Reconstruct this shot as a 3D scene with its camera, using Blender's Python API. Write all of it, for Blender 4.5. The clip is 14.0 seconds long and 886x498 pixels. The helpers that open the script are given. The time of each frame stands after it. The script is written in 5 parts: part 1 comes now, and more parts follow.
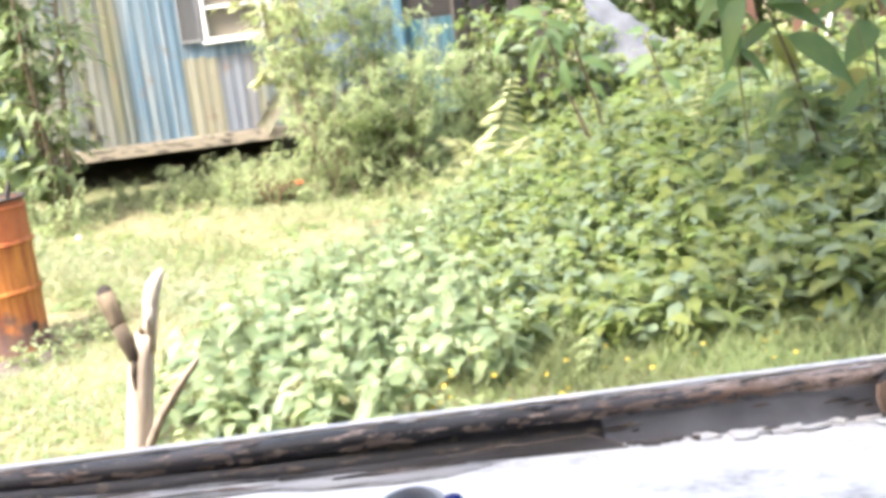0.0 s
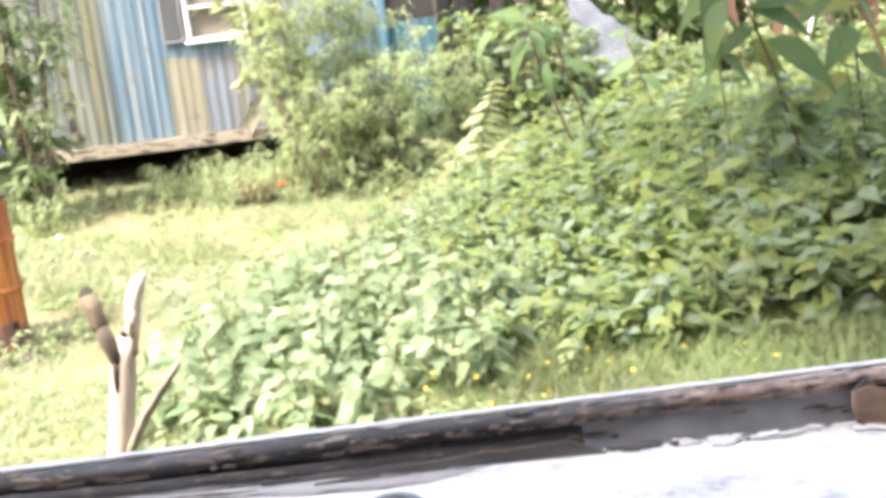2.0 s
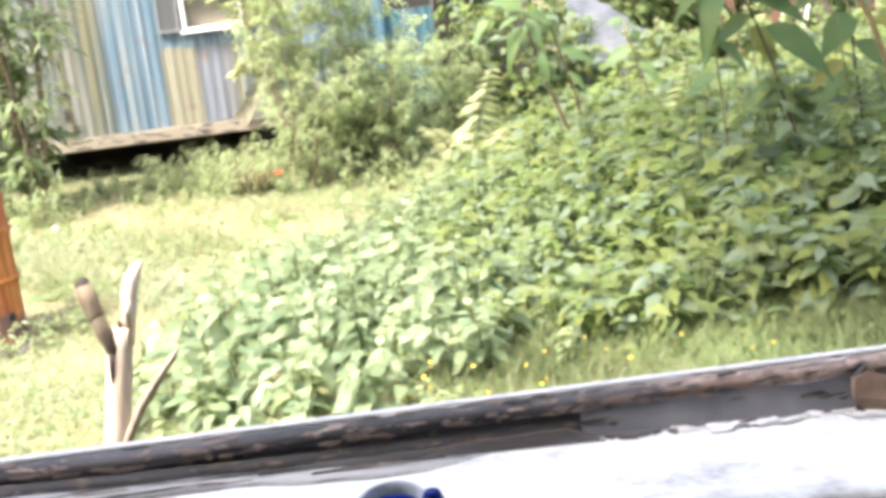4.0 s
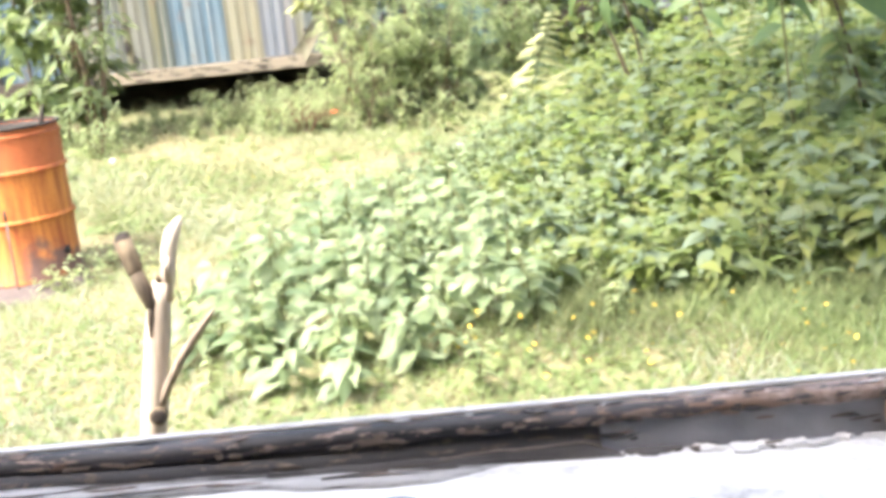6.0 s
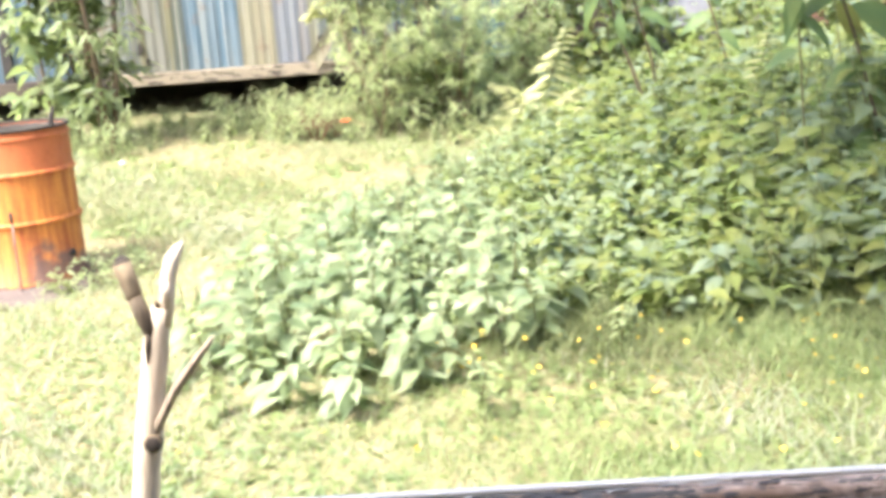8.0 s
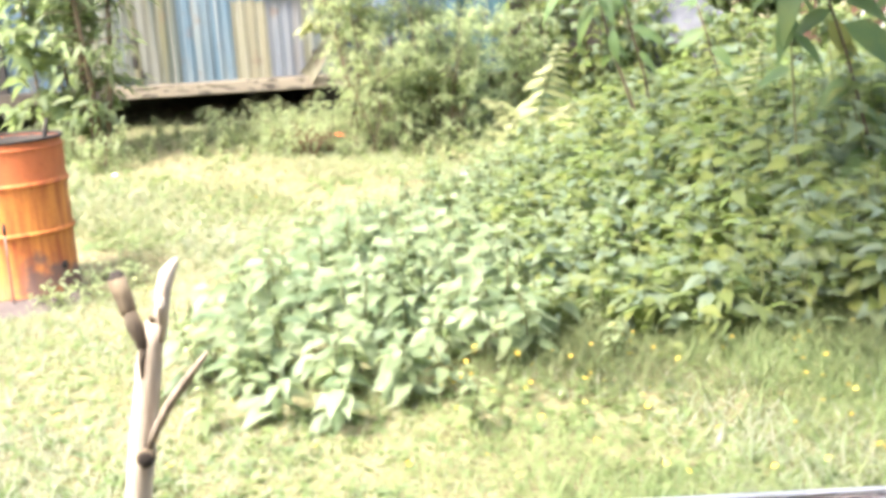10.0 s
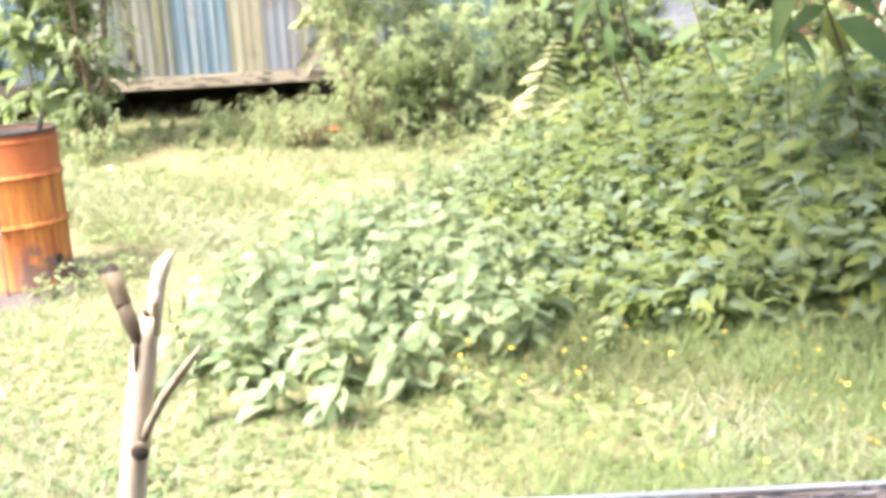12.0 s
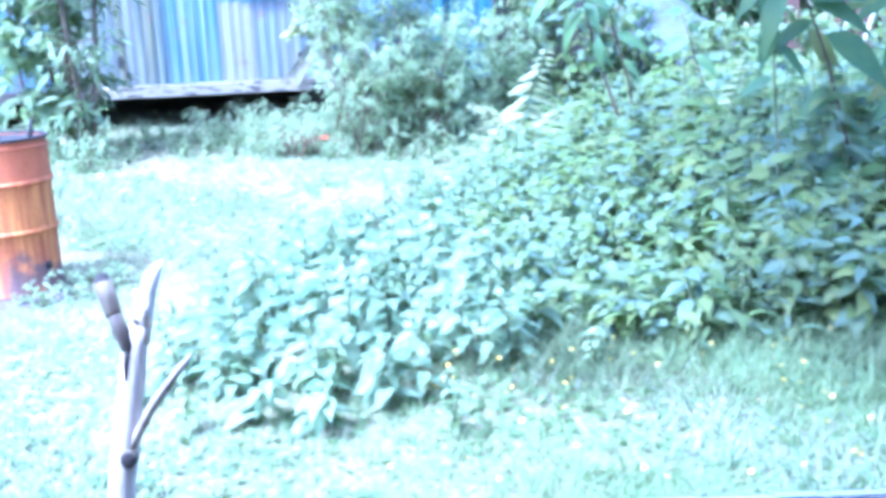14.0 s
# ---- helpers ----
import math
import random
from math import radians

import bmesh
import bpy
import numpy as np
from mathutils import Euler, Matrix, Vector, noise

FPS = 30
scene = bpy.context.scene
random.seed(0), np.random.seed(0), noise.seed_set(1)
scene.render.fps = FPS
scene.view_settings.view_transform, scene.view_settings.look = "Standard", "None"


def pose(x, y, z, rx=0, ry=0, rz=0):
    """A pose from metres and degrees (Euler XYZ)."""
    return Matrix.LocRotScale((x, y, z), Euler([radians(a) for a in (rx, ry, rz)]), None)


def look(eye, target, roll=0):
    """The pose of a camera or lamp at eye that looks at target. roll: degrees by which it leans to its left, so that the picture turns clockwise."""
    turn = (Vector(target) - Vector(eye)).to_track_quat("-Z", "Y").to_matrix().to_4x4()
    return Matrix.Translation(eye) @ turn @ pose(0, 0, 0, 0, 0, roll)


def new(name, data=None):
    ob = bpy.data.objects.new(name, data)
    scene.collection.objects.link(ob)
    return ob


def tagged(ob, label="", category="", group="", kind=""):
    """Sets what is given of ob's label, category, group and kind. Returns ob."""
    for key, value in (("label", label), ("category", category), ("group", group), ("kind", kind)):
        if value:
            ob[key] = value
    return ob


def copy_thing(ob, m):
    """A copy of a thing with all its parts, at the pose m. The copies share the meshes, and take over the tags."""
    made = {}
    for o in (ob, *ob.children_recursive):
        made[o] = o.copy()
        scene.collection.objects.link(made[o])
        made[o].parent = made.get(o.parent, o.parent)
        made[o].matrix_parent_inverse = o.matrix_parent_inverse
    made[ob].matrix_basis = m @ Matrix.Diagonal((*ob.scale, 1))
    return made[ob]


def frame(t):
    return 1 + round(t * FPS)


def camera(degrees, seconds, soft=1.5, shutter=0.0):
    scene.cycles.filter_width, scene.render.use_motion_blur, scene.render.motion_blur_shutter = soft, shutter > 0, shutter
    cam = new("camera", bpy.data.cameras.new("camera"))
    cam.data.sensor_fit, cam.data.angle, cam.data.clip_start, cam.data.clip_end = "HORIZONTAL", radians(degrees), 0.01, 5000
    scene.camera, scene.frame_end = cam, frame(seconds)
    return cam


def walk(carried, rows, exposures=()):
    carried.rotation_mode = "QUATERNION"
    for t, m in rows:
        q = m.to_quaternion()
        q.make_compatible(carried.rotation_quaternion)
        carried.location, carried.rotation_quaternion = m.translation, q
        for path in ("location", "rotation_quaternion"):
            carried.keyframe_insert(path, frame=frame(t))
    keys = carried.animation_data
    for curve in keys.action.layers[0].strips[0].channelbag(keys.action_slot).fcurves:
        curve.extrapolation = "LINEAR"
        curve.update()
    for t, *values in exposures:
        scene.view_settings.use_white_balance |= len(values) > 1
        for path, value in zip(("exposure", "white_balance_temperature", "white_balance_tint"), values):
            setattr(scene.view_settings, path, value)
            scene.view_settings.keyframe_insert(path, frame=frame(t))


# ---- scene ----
cam = camera(40.0, 14.0, soft=4.3)
PATH = [
    (0, (-0.036, 0.149, 1.59), (0.043, 2.104, 1.172), -7.2),
    (0.5, (-0.037, 0.156, 1.587), (0.026, 2.11, 1.165), -7.2),
    (1, (-0.037, 0.163, 1.585), (0.019, 2.116, 1.159), -7.2),
    (1.5, (-0.036, 0.148, 1.593), (0.052, 2.1, 1.169), -7.1),
    (2, (-0.036, 0.142, 1.596), (0.072, 2.095, 1.176), -6.8),
    (2.5, (-0.038, 0.138, 1.599), (0.083, 2.088, 1.172), -6.8),
    (2.7, (-0.037, 0.14, 1.599), (0.073, 2.09, 1.173), -6.8),
    (4.8, (-0.034, 0.159, 1.591), (0.073, 2.1, 1.118), -7.2),
    (5, (-0.028, 0.175, 1.595), (0.026, 2.11, 1.09), -7.5),
    (5.5, (-0.024, 0.191, 1.613), (-0.002, 2.125, 1.105), -5.9),
    (6, (-0.007, 0.181, 1.626), (0.001, 2.11, 1.1), -5.9),
    (6.5, (-0.004, 0.203, 1.636), (-0.024, 2.135, 1.119), -5.1),
    (7, (0.005, 0.208, 1.649), (0.006, 2.142, 1.141), -4.5),
    (7.2, (0.004, 0.214, 1.655), (0.003, 2.145, 1.138), -4.2),
    (9.3, (-0.005, 0.235, 1.653), (-0.01, 2.171, 1.149), -4.0),
    (9.5, (-0.004, 0.233, 1.656), (-0.008, 2.169, 1.152), -3.9),
    (10, (-0.003, 0.222, 1.662), (0.008, 2.161, 1.17), -3.6),
    (10.5, (-0.005, 0.228, 1.66), (-0.003, 2.165, 1.164), -3.4),
    (11, (0.0, 0.215, 1.663), (0.009, 2.15, 1.157), -3.5),
    (11.5, (-0.001, 0.22, 1.662), (0.008, 2.158, 1.168), -3.5),
    (12, (-0.001, 0.213, 1.666), (0.018, 2.149, 1.164), -3.3),
    (12.5, (0.003, 0.2, 1.668), (0.032, 2.137, 1.17), -3.4),
    (13, (0.003, 0.189, 1.674), (0.036, 2.127, 1.181), -3.1),
    (13.5, (-0.002, 0.204, 1.668), (0.029, 2.143, 1.179), -2.8),
    (14, (0.002, 0.191, 1.675), (0.039, 2.13, 1.187), -2.8),
]
EXPOSURES = [(0.0, 2.55, 6500, 10), (13.63, 2.55, 6500, 10), (13.67, 2.85, 3830, 18), (14.0, 2.85, 3830, 18)]
walk(cam, [(t, look(eye, target, roll)) for t, eye, target, roll in PATH], EXPOSURES)

# ---- world and sun ----
SUN_AZ, SUN_EL = radians(-124), radians(59)      # azimuth from +y towards +x
world = bpy.data.worlds.new("sky")
scene.world = world
world.use_nodes = True
sky = world.node_tree.nodes.new("ShaderNodeTexSky")
sky.sky_type = 'NISHITA'
sky.sun_disc = False
sky.sun_elevation, sky.sun_rotation = SUN_EL, SUN_AZ
sky.dust_density = 7.0
back = world.node_tree.nodes["Background"]
back.inputs["Strength"].default_value = 0.15
world.node_tree.links.new(sky.outputs["Color"], back.inputs["Color"])
sun = new("sun", bpy.data.lights.new("sun", 'SUN'))
sun.data.energy, sun.data.angle, sun.data.color = 2.0, radians(7), (1.0, 0.965, 0.91)
sun_from = Vector((math.sin(SUN_AZ) * math.cos(SUN_EL), math.cos(SUN_AZ) * math.cos(SUN_EL), math.sin(SUN_EL)))
sun.matrix_world = look(sun_from * 30, (0, 0, 0))

# ---- materials ----


class Nodes:
    """A small wrapper to write node materials in few lines."""

    def __init__(self, name):
        self.mat = bpy.data.materials.new(name)
        self.mat.use_nodes = True
        self.tree = self.mat.node_tree
        self.bsdf = self.tree.nodes["Principled BSDF"]
        self.out = self.tree.nodes["Material Output"]

    def node(self, kind, **inputs):
        n = self.tree.nodes.new(kind)
        for key, value in inputs.items():
            self.put(n.inputs[key.replace("_", " ")], value)
        return n

    def put(self, socket, value):
        if isinstance(value, bpy.types.NodeSocket):
            self.tree.links.new(value, socket)
        else:
            socket.default_value = value

    def coords(self, scale=(1, 1, 1), world_space=False):
        if world_space:
            src = self.tree.nodes.new("ShaderNodeNewGeometry").outputs["Position"]
        else:
            src = self.tree.nodes.new("ShaderNodeTexCoord").outputs["Object"]
        return self.node("ShaderNodeMapping", Vector=src, Scale=scale).outputs["Vector"]

    def noise(self, scale, detail=4.0, rough=0.55, vec=None):
        n = self.node("ShaderNodeTexNoise", Scale=scale, Detail=detail, Roughness=rough)
        self.put(n.inputs["Vector"], vec if vec else self.coords())
        return n.outputs["Fac"]

    def ramp(self, fac, stops):
        n = self.tree.nodes.new("ShaderNodeValToRGB")
        els = n.color_ramp.elements
        while len(els) < len(stops):
            els.new(0.5)
        for e, (p, c) in zip(els, stops):
            e.position = p
            e.color = (c, c, c, 1) if isinstance(c, (int, float)) else (*c, 1)
        self.put(n.inputs["Fac"], fac)
        return n.outputs["Color"]

    def mix(self, fac, a, b, how='MIX'):
        n = self.tree.nodes.new("ShaderNodeMix")
        n.data_type, n.blend_type = 'RGBA', how
        self.put(n.inputs[0], fac)
        for i, v in ((6, a), (7, b)):
            self.put(n.inputs[i], v if isinstance(v, bpy.types.NodeSocket) else (*v, 1))
        return n.outputs[2]

    def bump(self, height, strength=0.5, distance=0.01):
        n = self.node("ShaderNodeBump", Strength=strength, Distance=distance, Height=height)
        self.put(self.bsdf.inputs["Normal"], n.outputs["Normal"])

    def set(self, color=None, rough=None, metal=None, spec=None):
        for key, v in (("Base Color", color), ("Roughness", rough), ("Metallic", metal), ("Specular IOR Level", spec)):
            if v is not None:
                if key == "Base Color" and not isinstance(v, bpy.types.NodeSocket):
                    v = (*v, 1)
                self.put(self.bsdf.inputs[key], v)
        return self.mat

    def translucent(self, color, share):
        t = self.node("ShaderNodeBsdfTranslucent", Color=color)
        m = self.node("ShaderNodeMixShader", Fac=share)
        self.tree.links.new(self.bsdf.outputs[0], m.inputs[1])
        self.tree.links.new(t.outputs[0], m.inputs[2])
        self.tree.links.new(m.outputs[0], self.out.inputs["Surface"])


def leaf_material(name, colors, share=0.4, rough=0.45, by_object=False, yellow=(0.27, 0.30, 0.08), glow=(0.42, 0.54, 0.18)):
    """Leaf: colour varied leaf by leaf, veined, light shines through it."""
    n = Nodes(name)
    if by_object:
        rnd = n.tree.nodes.new("ShaderNodeObjectInfo").outputs["Random"]
    else:
        rnd = n.tree.nodes.new("ShaderNodeNewGeometry").outputs["Random Per Island"]
    c = n.ramp(rnd, [(i / (len(colors) - 1), col) for i, col in enumerate(colors)])
    patch = n.noise(9.0, 3.0, vec=n.coords((1, 1, 1), True))
    c = n.mix(n.ramp(patch, [(0.45, 0.0), (0.75, 0.55)]), c, yellow)
    grain = n.noise(60.0, 2.0, vec=n.coords((1, 1, 1), True))
    c = n.mix(n.ramp(grain, [(0.3, 0.15), (0.7, 0.0)]), c, (0.03, 0.05, 0.02))
    n.bump(grain, 0.3, 0.004)
    n.set(c, rough, spec=0.3)
    bright = n.mix(0.6, c, glow)
    n.translucent(bright, share)
    return n.mat


LEAF_PALE = leaf_material("pale_leaf", [(0.090, 0.135, 0.073), (0.159, 0.210, 0.116), (0.254, 0.305, 0.189)], 0.38, 0.42, True, (0.286, 0.310, 0.159), (0.392, 0.490, 0.207))
LEAF_WEED = leaf_material("weed_leaf", [(0.124, 0.160, 0.060), (0.155, 0.192, 0.068), (0.212, 0.226, 0.070), (0.150, 0.204, 0.156), (0.192, 0.248, 0.196), (0.170, 0.205, 0.072)], 0.5, 0.55, yellow=(0.236, 0.257, 0.072), glow=(0.321, 0.436, 0.135))
LEAF_LEAFY = leaf_material("leafy_weed_leaf", [(0.137, 0.185, 0.115), (0.179, 0.230, 0.155), (0.247, 0.300, 0.201)], 0.42, 0.5)
LEAF_SHRUB = leaf_material("shrub_leaf", [(0.250, 0.310, 0.170), (0.330, 0.395, 0.230), (0.420, 0.470, 0.290)], 0.68, 0.6, glow=(0.47, 0.55, 0.28))
LEAF_TALL = leaf_material("tall_weed_leaf", [(0.064, 0.111, 0.043), (0.106, 0.170, 0.072)], 0.36, 0.55, True, (0.170, 0.204, 0.051), (0.255, 0.357, 0.102))
LEAF_TREE = leaf_material("young_tree_leaf", [(0.128, 0.177, 0.095), (0.192, 0.242, 0.143), (0.256, 0.291, 0.190)], 0.45, 0.5)
LEAF_YELLOW = leaf_material("yellow_leaf", [(0.31, 0.33, 0.15), (0.42, 0.43, 0.23)], 0.42, 0.5, yellow=(0.34, 0.33, 0.16), glow=(0.46, 0.50, 0.24))
LEAF_OLD = leaf_material("yellowing_leaf", [(0.19, 0.21, 0.055), (0.22, 0.20, 0.06), (0.16, 0.21, 0.06)], 0.4, 0.55, True, (0.23, 0.18, 0.07), (0.38, 0.40, 0.10))
LEAF_DARK = leaf_material("dark_leaf", [(0.05, 0.085, 0.035), (0.085, 0.13, 0.05), (0.12, 0.165, 0.075)], 0.4, 0.5)
GRASS = leaf_material("grass_blade", [(0.149, 0.202, 0.111), (0.223, 0.268, 0.171), (0.309, 0.318, 0.235), (0.383, 0.359, 0.315)], 0.4, 0.5, yellow=(0.383, 0.364, 0.275), glow=(0.447, 0.525, 0.288))
GRASS_GREEN = leaf_material("green_grass_blade", [(0.119, 0.176, 0.071), (0.173, 0.230, 0.097), (0.248, 0.279, 0.133)], 0.4, 0.55, yellow=(0.270, 0.284, 0.123), glow=(0.367, 0.470, 0.176))
GRASS_TALL_SHADED = leaf_material("tall_grass_blade_shaded", [(0.083, 0.113, 0.049), (0.120, 0.146, 0.062), (0.166, 0.180, 0.080)], 0.38, 0.6, yellow=(0.158, 0.165, 0.076), glow=(0.248, 0.299, 0.139))
GRASS_FAR = leaf_material("far_lawn_blade", [(0.125, 0.165, 0.075), (0.185, 0.212, 0.105), (0.250, 0.248, 0.140), (0.300, 0.272, 0.175)], 0.38, 0.55, yellow=(0.29, 0.26, 0.16), glow=(0.36, 0.42, 0.19))
CLOVER = leaf_material("clover_leaf", [(0.095, 0.155, 0.075), (0.170, 0.230, 0.115), (0.276, 0.310, 0.172)], 0.38, 0.5)


def soil_material():
    n = Nodes("soil_and_thatch")
    v = n.coords((1, 1, 1), True)
    big, mid, fine = n.noise(0.55, 3, vec=v), n.noise(6, 5, vec=v), n.noise(60, 4, vec=v)
    c = n.mix(n.ramp(mid, [(0.35, 0.0), (0.65, 1.0)]), (0.19, 0.19, 0.095), (0.29, 0.25, 0.155))
    c = n.mix(n.ramp(big, [(0.46, 0.0), (0.62, 0.75)]), c, (0.22, 0.175, 0.105))
    c = n.mix(n.ramp(fine, [(0.35, 0.7), (0.6, 0.0)]), c, (0.06, 0.06, 0.02))
    n.bump(fine, 0.8, 0.02)
    return n.set(c, 0.95, spec=0.2)


def wood_material(name, light, dark, scale=(30, 30, 2.0), rough=0.8, blotch=0.5, stain=(0.04, 0.035, 0.03)):
    n = Nodes(name)
    v = n.coords(scale)
    grain, blot = n.noise(1.0, 6, 0.65, v), n.noise(7, 4)
    c = n.mix(n.ramp(grain, [(0.35, 0.0), (0.65, 1.0)]), dark, light)
    c = n.mix(n.ramp(blot, [(0.5, 0.0), (0.66, blotch)]), c, stain)
    n.bump(grain, 0.5, 0.004)
    return n.set(c, rough, spec=0.3)


def painted_sheet(name, main, second, third):
    """Corrugated metal sheet with old paint in vertical streaks and rust at the nails."""
    n = Nodes(name)
    streak, wide = n.noise(1.0, 4, 0.6, n.coords((19, 19, 0.5), True)), n.noise(1.0, 3, 0.5, n.coords((7, 7, 0.5), True))
    spots = n.noise(5, 5, vec=n.coords((1, 1, 1), True))
    c = n.mix(n.ramp(streak, [(0.44, 0.0), (0.54, 1.0)]), main, second)
    c = n.mix(n.ramp(wide, [(0.52, 0.0), (0.62, 0.8)]), c, third)
    thin = n.noise(1.0, 3, 0.6, n.coords((55, 55, 0.35), True))
    c = n.mix(n.ramp(thin, [(0.30, 0.75), (0.40, 0.0)]), c, (0.09, 0.10, 0.10))
    c = n.mix(n.ramp(thin, [(0.62, 0.0), (0.68, 0.7)]), c, (0.30, 0.30, 0.285))
    c = n.mix(n.ramp(spots, [(0.60, 0.0), (0.70, 0.6)]), c, (0.16, 0.11, 0.08))
    n.bump(streak, 0.2, 0.003)
    return n.set(c, n.ramp(spots, [(0.4, 0.45), (0.7, 0.75)]), 0.0, 0.4)


def plain(name, color, rough=0.6, metal=0.0, vary=0.35, scale=20.0, bump=0.2):
    n = Nodes(name)
    a, b = n.noise(scale, 5), n.noise(scale * 0.17, 3)
    dark = tuple(v * (1 - vary) for v in color)
    c = n.mix(n.ramp(a, [(0.3, 0.0), (0.7, 1.0)]), dark, color)
    c = n.mix(n.ramp(b, [(0.5, 0.0), (0.7, vary)]), c, dark)
    n.bump(a, bump, 0.004)
    return n.set(c, rough, metal)


def drum_material():
    """Orange paint over rust: streaks down the side, soot at the foot."""
    n = Nodes("rusty_orange_drum_paint")
    streak, blot = n.noise(1.0, 5, 0.6, n.coords((22, 22, 1.6))), n.noise(6, 6, 0.65)
    fine = n.noise(70, 4)
    z = n.node("ShaderNodeSeparateXYZ", Vector=n.coords()).outputs["Z"]
    c = n.mix(n.ramp(streak, [(0.40, 0.0), (0.62, 1.0)]), (0.31, 0.078, 0.022), (0.58, 0.215, 0.046))
    zz = n.node("ShaderNodeMath", )
    zz.operation = 'MULTIPLY_ADD'
    n.put(zz.inputs[0], blot), n.put(zz.inputs[1], 0.14), n.put(zz.inputs[2], z)
    c = n.mix(n.ramp(zz.outputs[0], [(0.62, 0.0), (0.67, 0.9)]), c, (0.42, 0.115, 0.04))
    c = n.mix(n.ramp(blot, [(0.55, 0.0), (0.70, 0.7)]), c, (0.26, 0.08, 0.03))
    c = n.mix(n.ramp(fine, [(0.5, 0.0), (0.75, 0.4)]), c, (0.18, 0.06, 0.03))
    soot = n.node("ShaderNodeMath")
    soot.operation = 'MULTIPLY_ADD'
    lifted = n.node("ShaderNodeMath")
    n.put(lifted.inputs[0], z), n.put(lifted.inputs[1], 0.6)
    n.put(soot.inputs[0], n.noise(4.5, 3)), n.put(soot.inputs[1], -1.0), n.put(soot.inputs[2], lifted.outputs[0])
    c = n.mix(n.ramp(soot.outputs[0], [(0.10, 0.85), (0.22, 0.0)]), c, (0.085, 0.062, 0.058))
    n.bump(fine, 0.35, 0.003)
    return n.set(c, n.ramp(blot, [(0.4, 0.5), (0.65, 0.85)]), 0.0, 0.4)


def peeling_paint(name, paint, under, lo=0.5, hi=0.54, scale=(5, 30, 30), rough=0.55):
    """Old paint that has come off in flakes."""
    n = Nodes(name)
    flake, fine = n.noise(1.0, 7, 0.7, n.coords(scale)), n.noise(90, 4)
    m = n.ramp(flake, [(lo, 0.0), (hi, 1.0)])
    under_c = n.mix(n.ramp(fine, [(0.35, 0.0), (0.65, 1.0)]), tuple(v * 0.5 for v in under), under)
    c = n.mix(m, paint, under_c)
    n.bump(m, -0.6, 0.003)
    return n.set(c, n.mix(m, (rough,) * 3, (0.9,) * 3), spec=0.35)


def worn_rail():
    """Black paint flaking off the lip of the rail, bare and pinkish towards its worn end."""
    n = Nodes("black_paint_worn_to_bare_wood")
    flake, broad, fine = n.noise(1.0, 7, 0.7, n.coords((48, 210, 210))), n.noise(1.0, 3, 0.5, n.coords((9, 60, 60))), n.noise(110, 4)
    x = n.node("ShaderNodeSeparateXYZ", Vector=n.coords()).outputs["X"]
    worn = n.ramp(x, [(0.06, 0.0), (0.16, 0.10), (0.40, 0.15)])
    total = n.node("ShaderNodeMath")
    n.put(total.inputs[0], flake), n.put(total.inputs[1], worn)
    m = n.ramp(total.outputs[0], [(0.545, 0.0), (0.585, 1.0)])
    bare = n.mix(n.ramp(fine, [(0.35, 0.0), (0.65, 1.0)]), (0.24, 0.18, 0.15), (0.58, 0.46, 0.40))
    bare = n.mix(n.ramp(broad, [(0.5, 0.0), (0.62, 0.8)]), bare, (0.30, 0.20, 0.15))
    c = n.mix(m, n.mix(n.ramp(broad, [(0.4, 0.0), (0.6, 1.0)]), (0.04, 0.04, 0.043), (0.10, 0.095, 0.10)), bare)
    n.bump(m, -0.7, 0.003)
    return n.set(c, n.mix(m, (0.5,) * 3, (0.9,) * 3), spec=0.35)


SOIL = soil_material()
BARK = wood_material("grey_brown_bark", (0.23, 0.17, 0.11), (0.08, 0.06, 0.04), (40, 40, 5))
STEM = plain("green_brown_stem", (0.14, 0.15, 0.06), 0.7)
STEM_DARK = plain("dark_reddish_stem", (0.09, 0.06, 0.035), 0.6)
POST_WOOD = wood_material("peeled_pole_wood", (0.60, 0.53, 0.44), (0.43, 0.355, 0.28), (60, 60, 4), 0.7, 0.3, (0.20, 0.14, 0.09))
POST_BARK = wood_material("pole_bark", (0.27, 0.215, 0.145), (0.14, 0.105, 0.07), (60, 60, 6), 0.85)
GREY_BARK = wood_material("grey_tan_bark", (0.36, 0.30, 0.24), (0.20, 0.16, 0.125), (60, 60, 6), 0.85)
DARK_BARK = wood_material("stripped_dark_wood", (0.17, 0.13, 0.085), (0.07, 0.052, 0.037), (60, 60, 6), 0.85)
CUT_WOOD = plain("sawn_end_grain", (0.026, 0.019, 0.015), 0.95)
GREY_BOARD = wood_material("weathered_grey_board", (0.19, 0.155, 0.13), (0.09, 0.07, 0.058), (30, 30, 2))
BROWN_BOARD = wood_material("brown_board", (0.13, 0.066, 0.042), (0.06, 0.032, 0.024), (30, 30, 2))
DARK_WOOD = plain("dark_boards_and_underside_shade", (0.035, 0.032, 0.03), 0.9)
DRUM = drum_material()
# real char, and also painted shade in holes, the hatch and on piers
CHAR_AND_SHADE = plain("charred_and_shade_black", (0.03, 0.025, 0.022), 0.85)
PINK_GREY = plain("pinkish_grey_ground", (0.115, 0.092, 0.086), 0.95, vary=0.5, scale=35, bump=0.6)
IRON = plain("weathered_iron", (0.16, 0.13, 0.12), 0.6, 0.4)
WINDOW_PAINT = plain("white_window_paint", (0.72, 0.71, 0.68), 0.6, vary=0.15)
PEEL = plain("bare_brown_flake", (0.42, 0.33, 0.28), 0.9, vary=0.5, scale=120)
LOUVRE = plain("dark_grey_louvre_paint", (0.20, 0.20, 0.205), 0.6)
ROOFING = plain("grey_roof_felt", (0.12, 0.12, 0.12), 0.9)
TARP = plain("pale_plastic_tarp", (0.15, 0.155, 0.17), 0.5, vary=0.5, scale=6, bump=0.5)
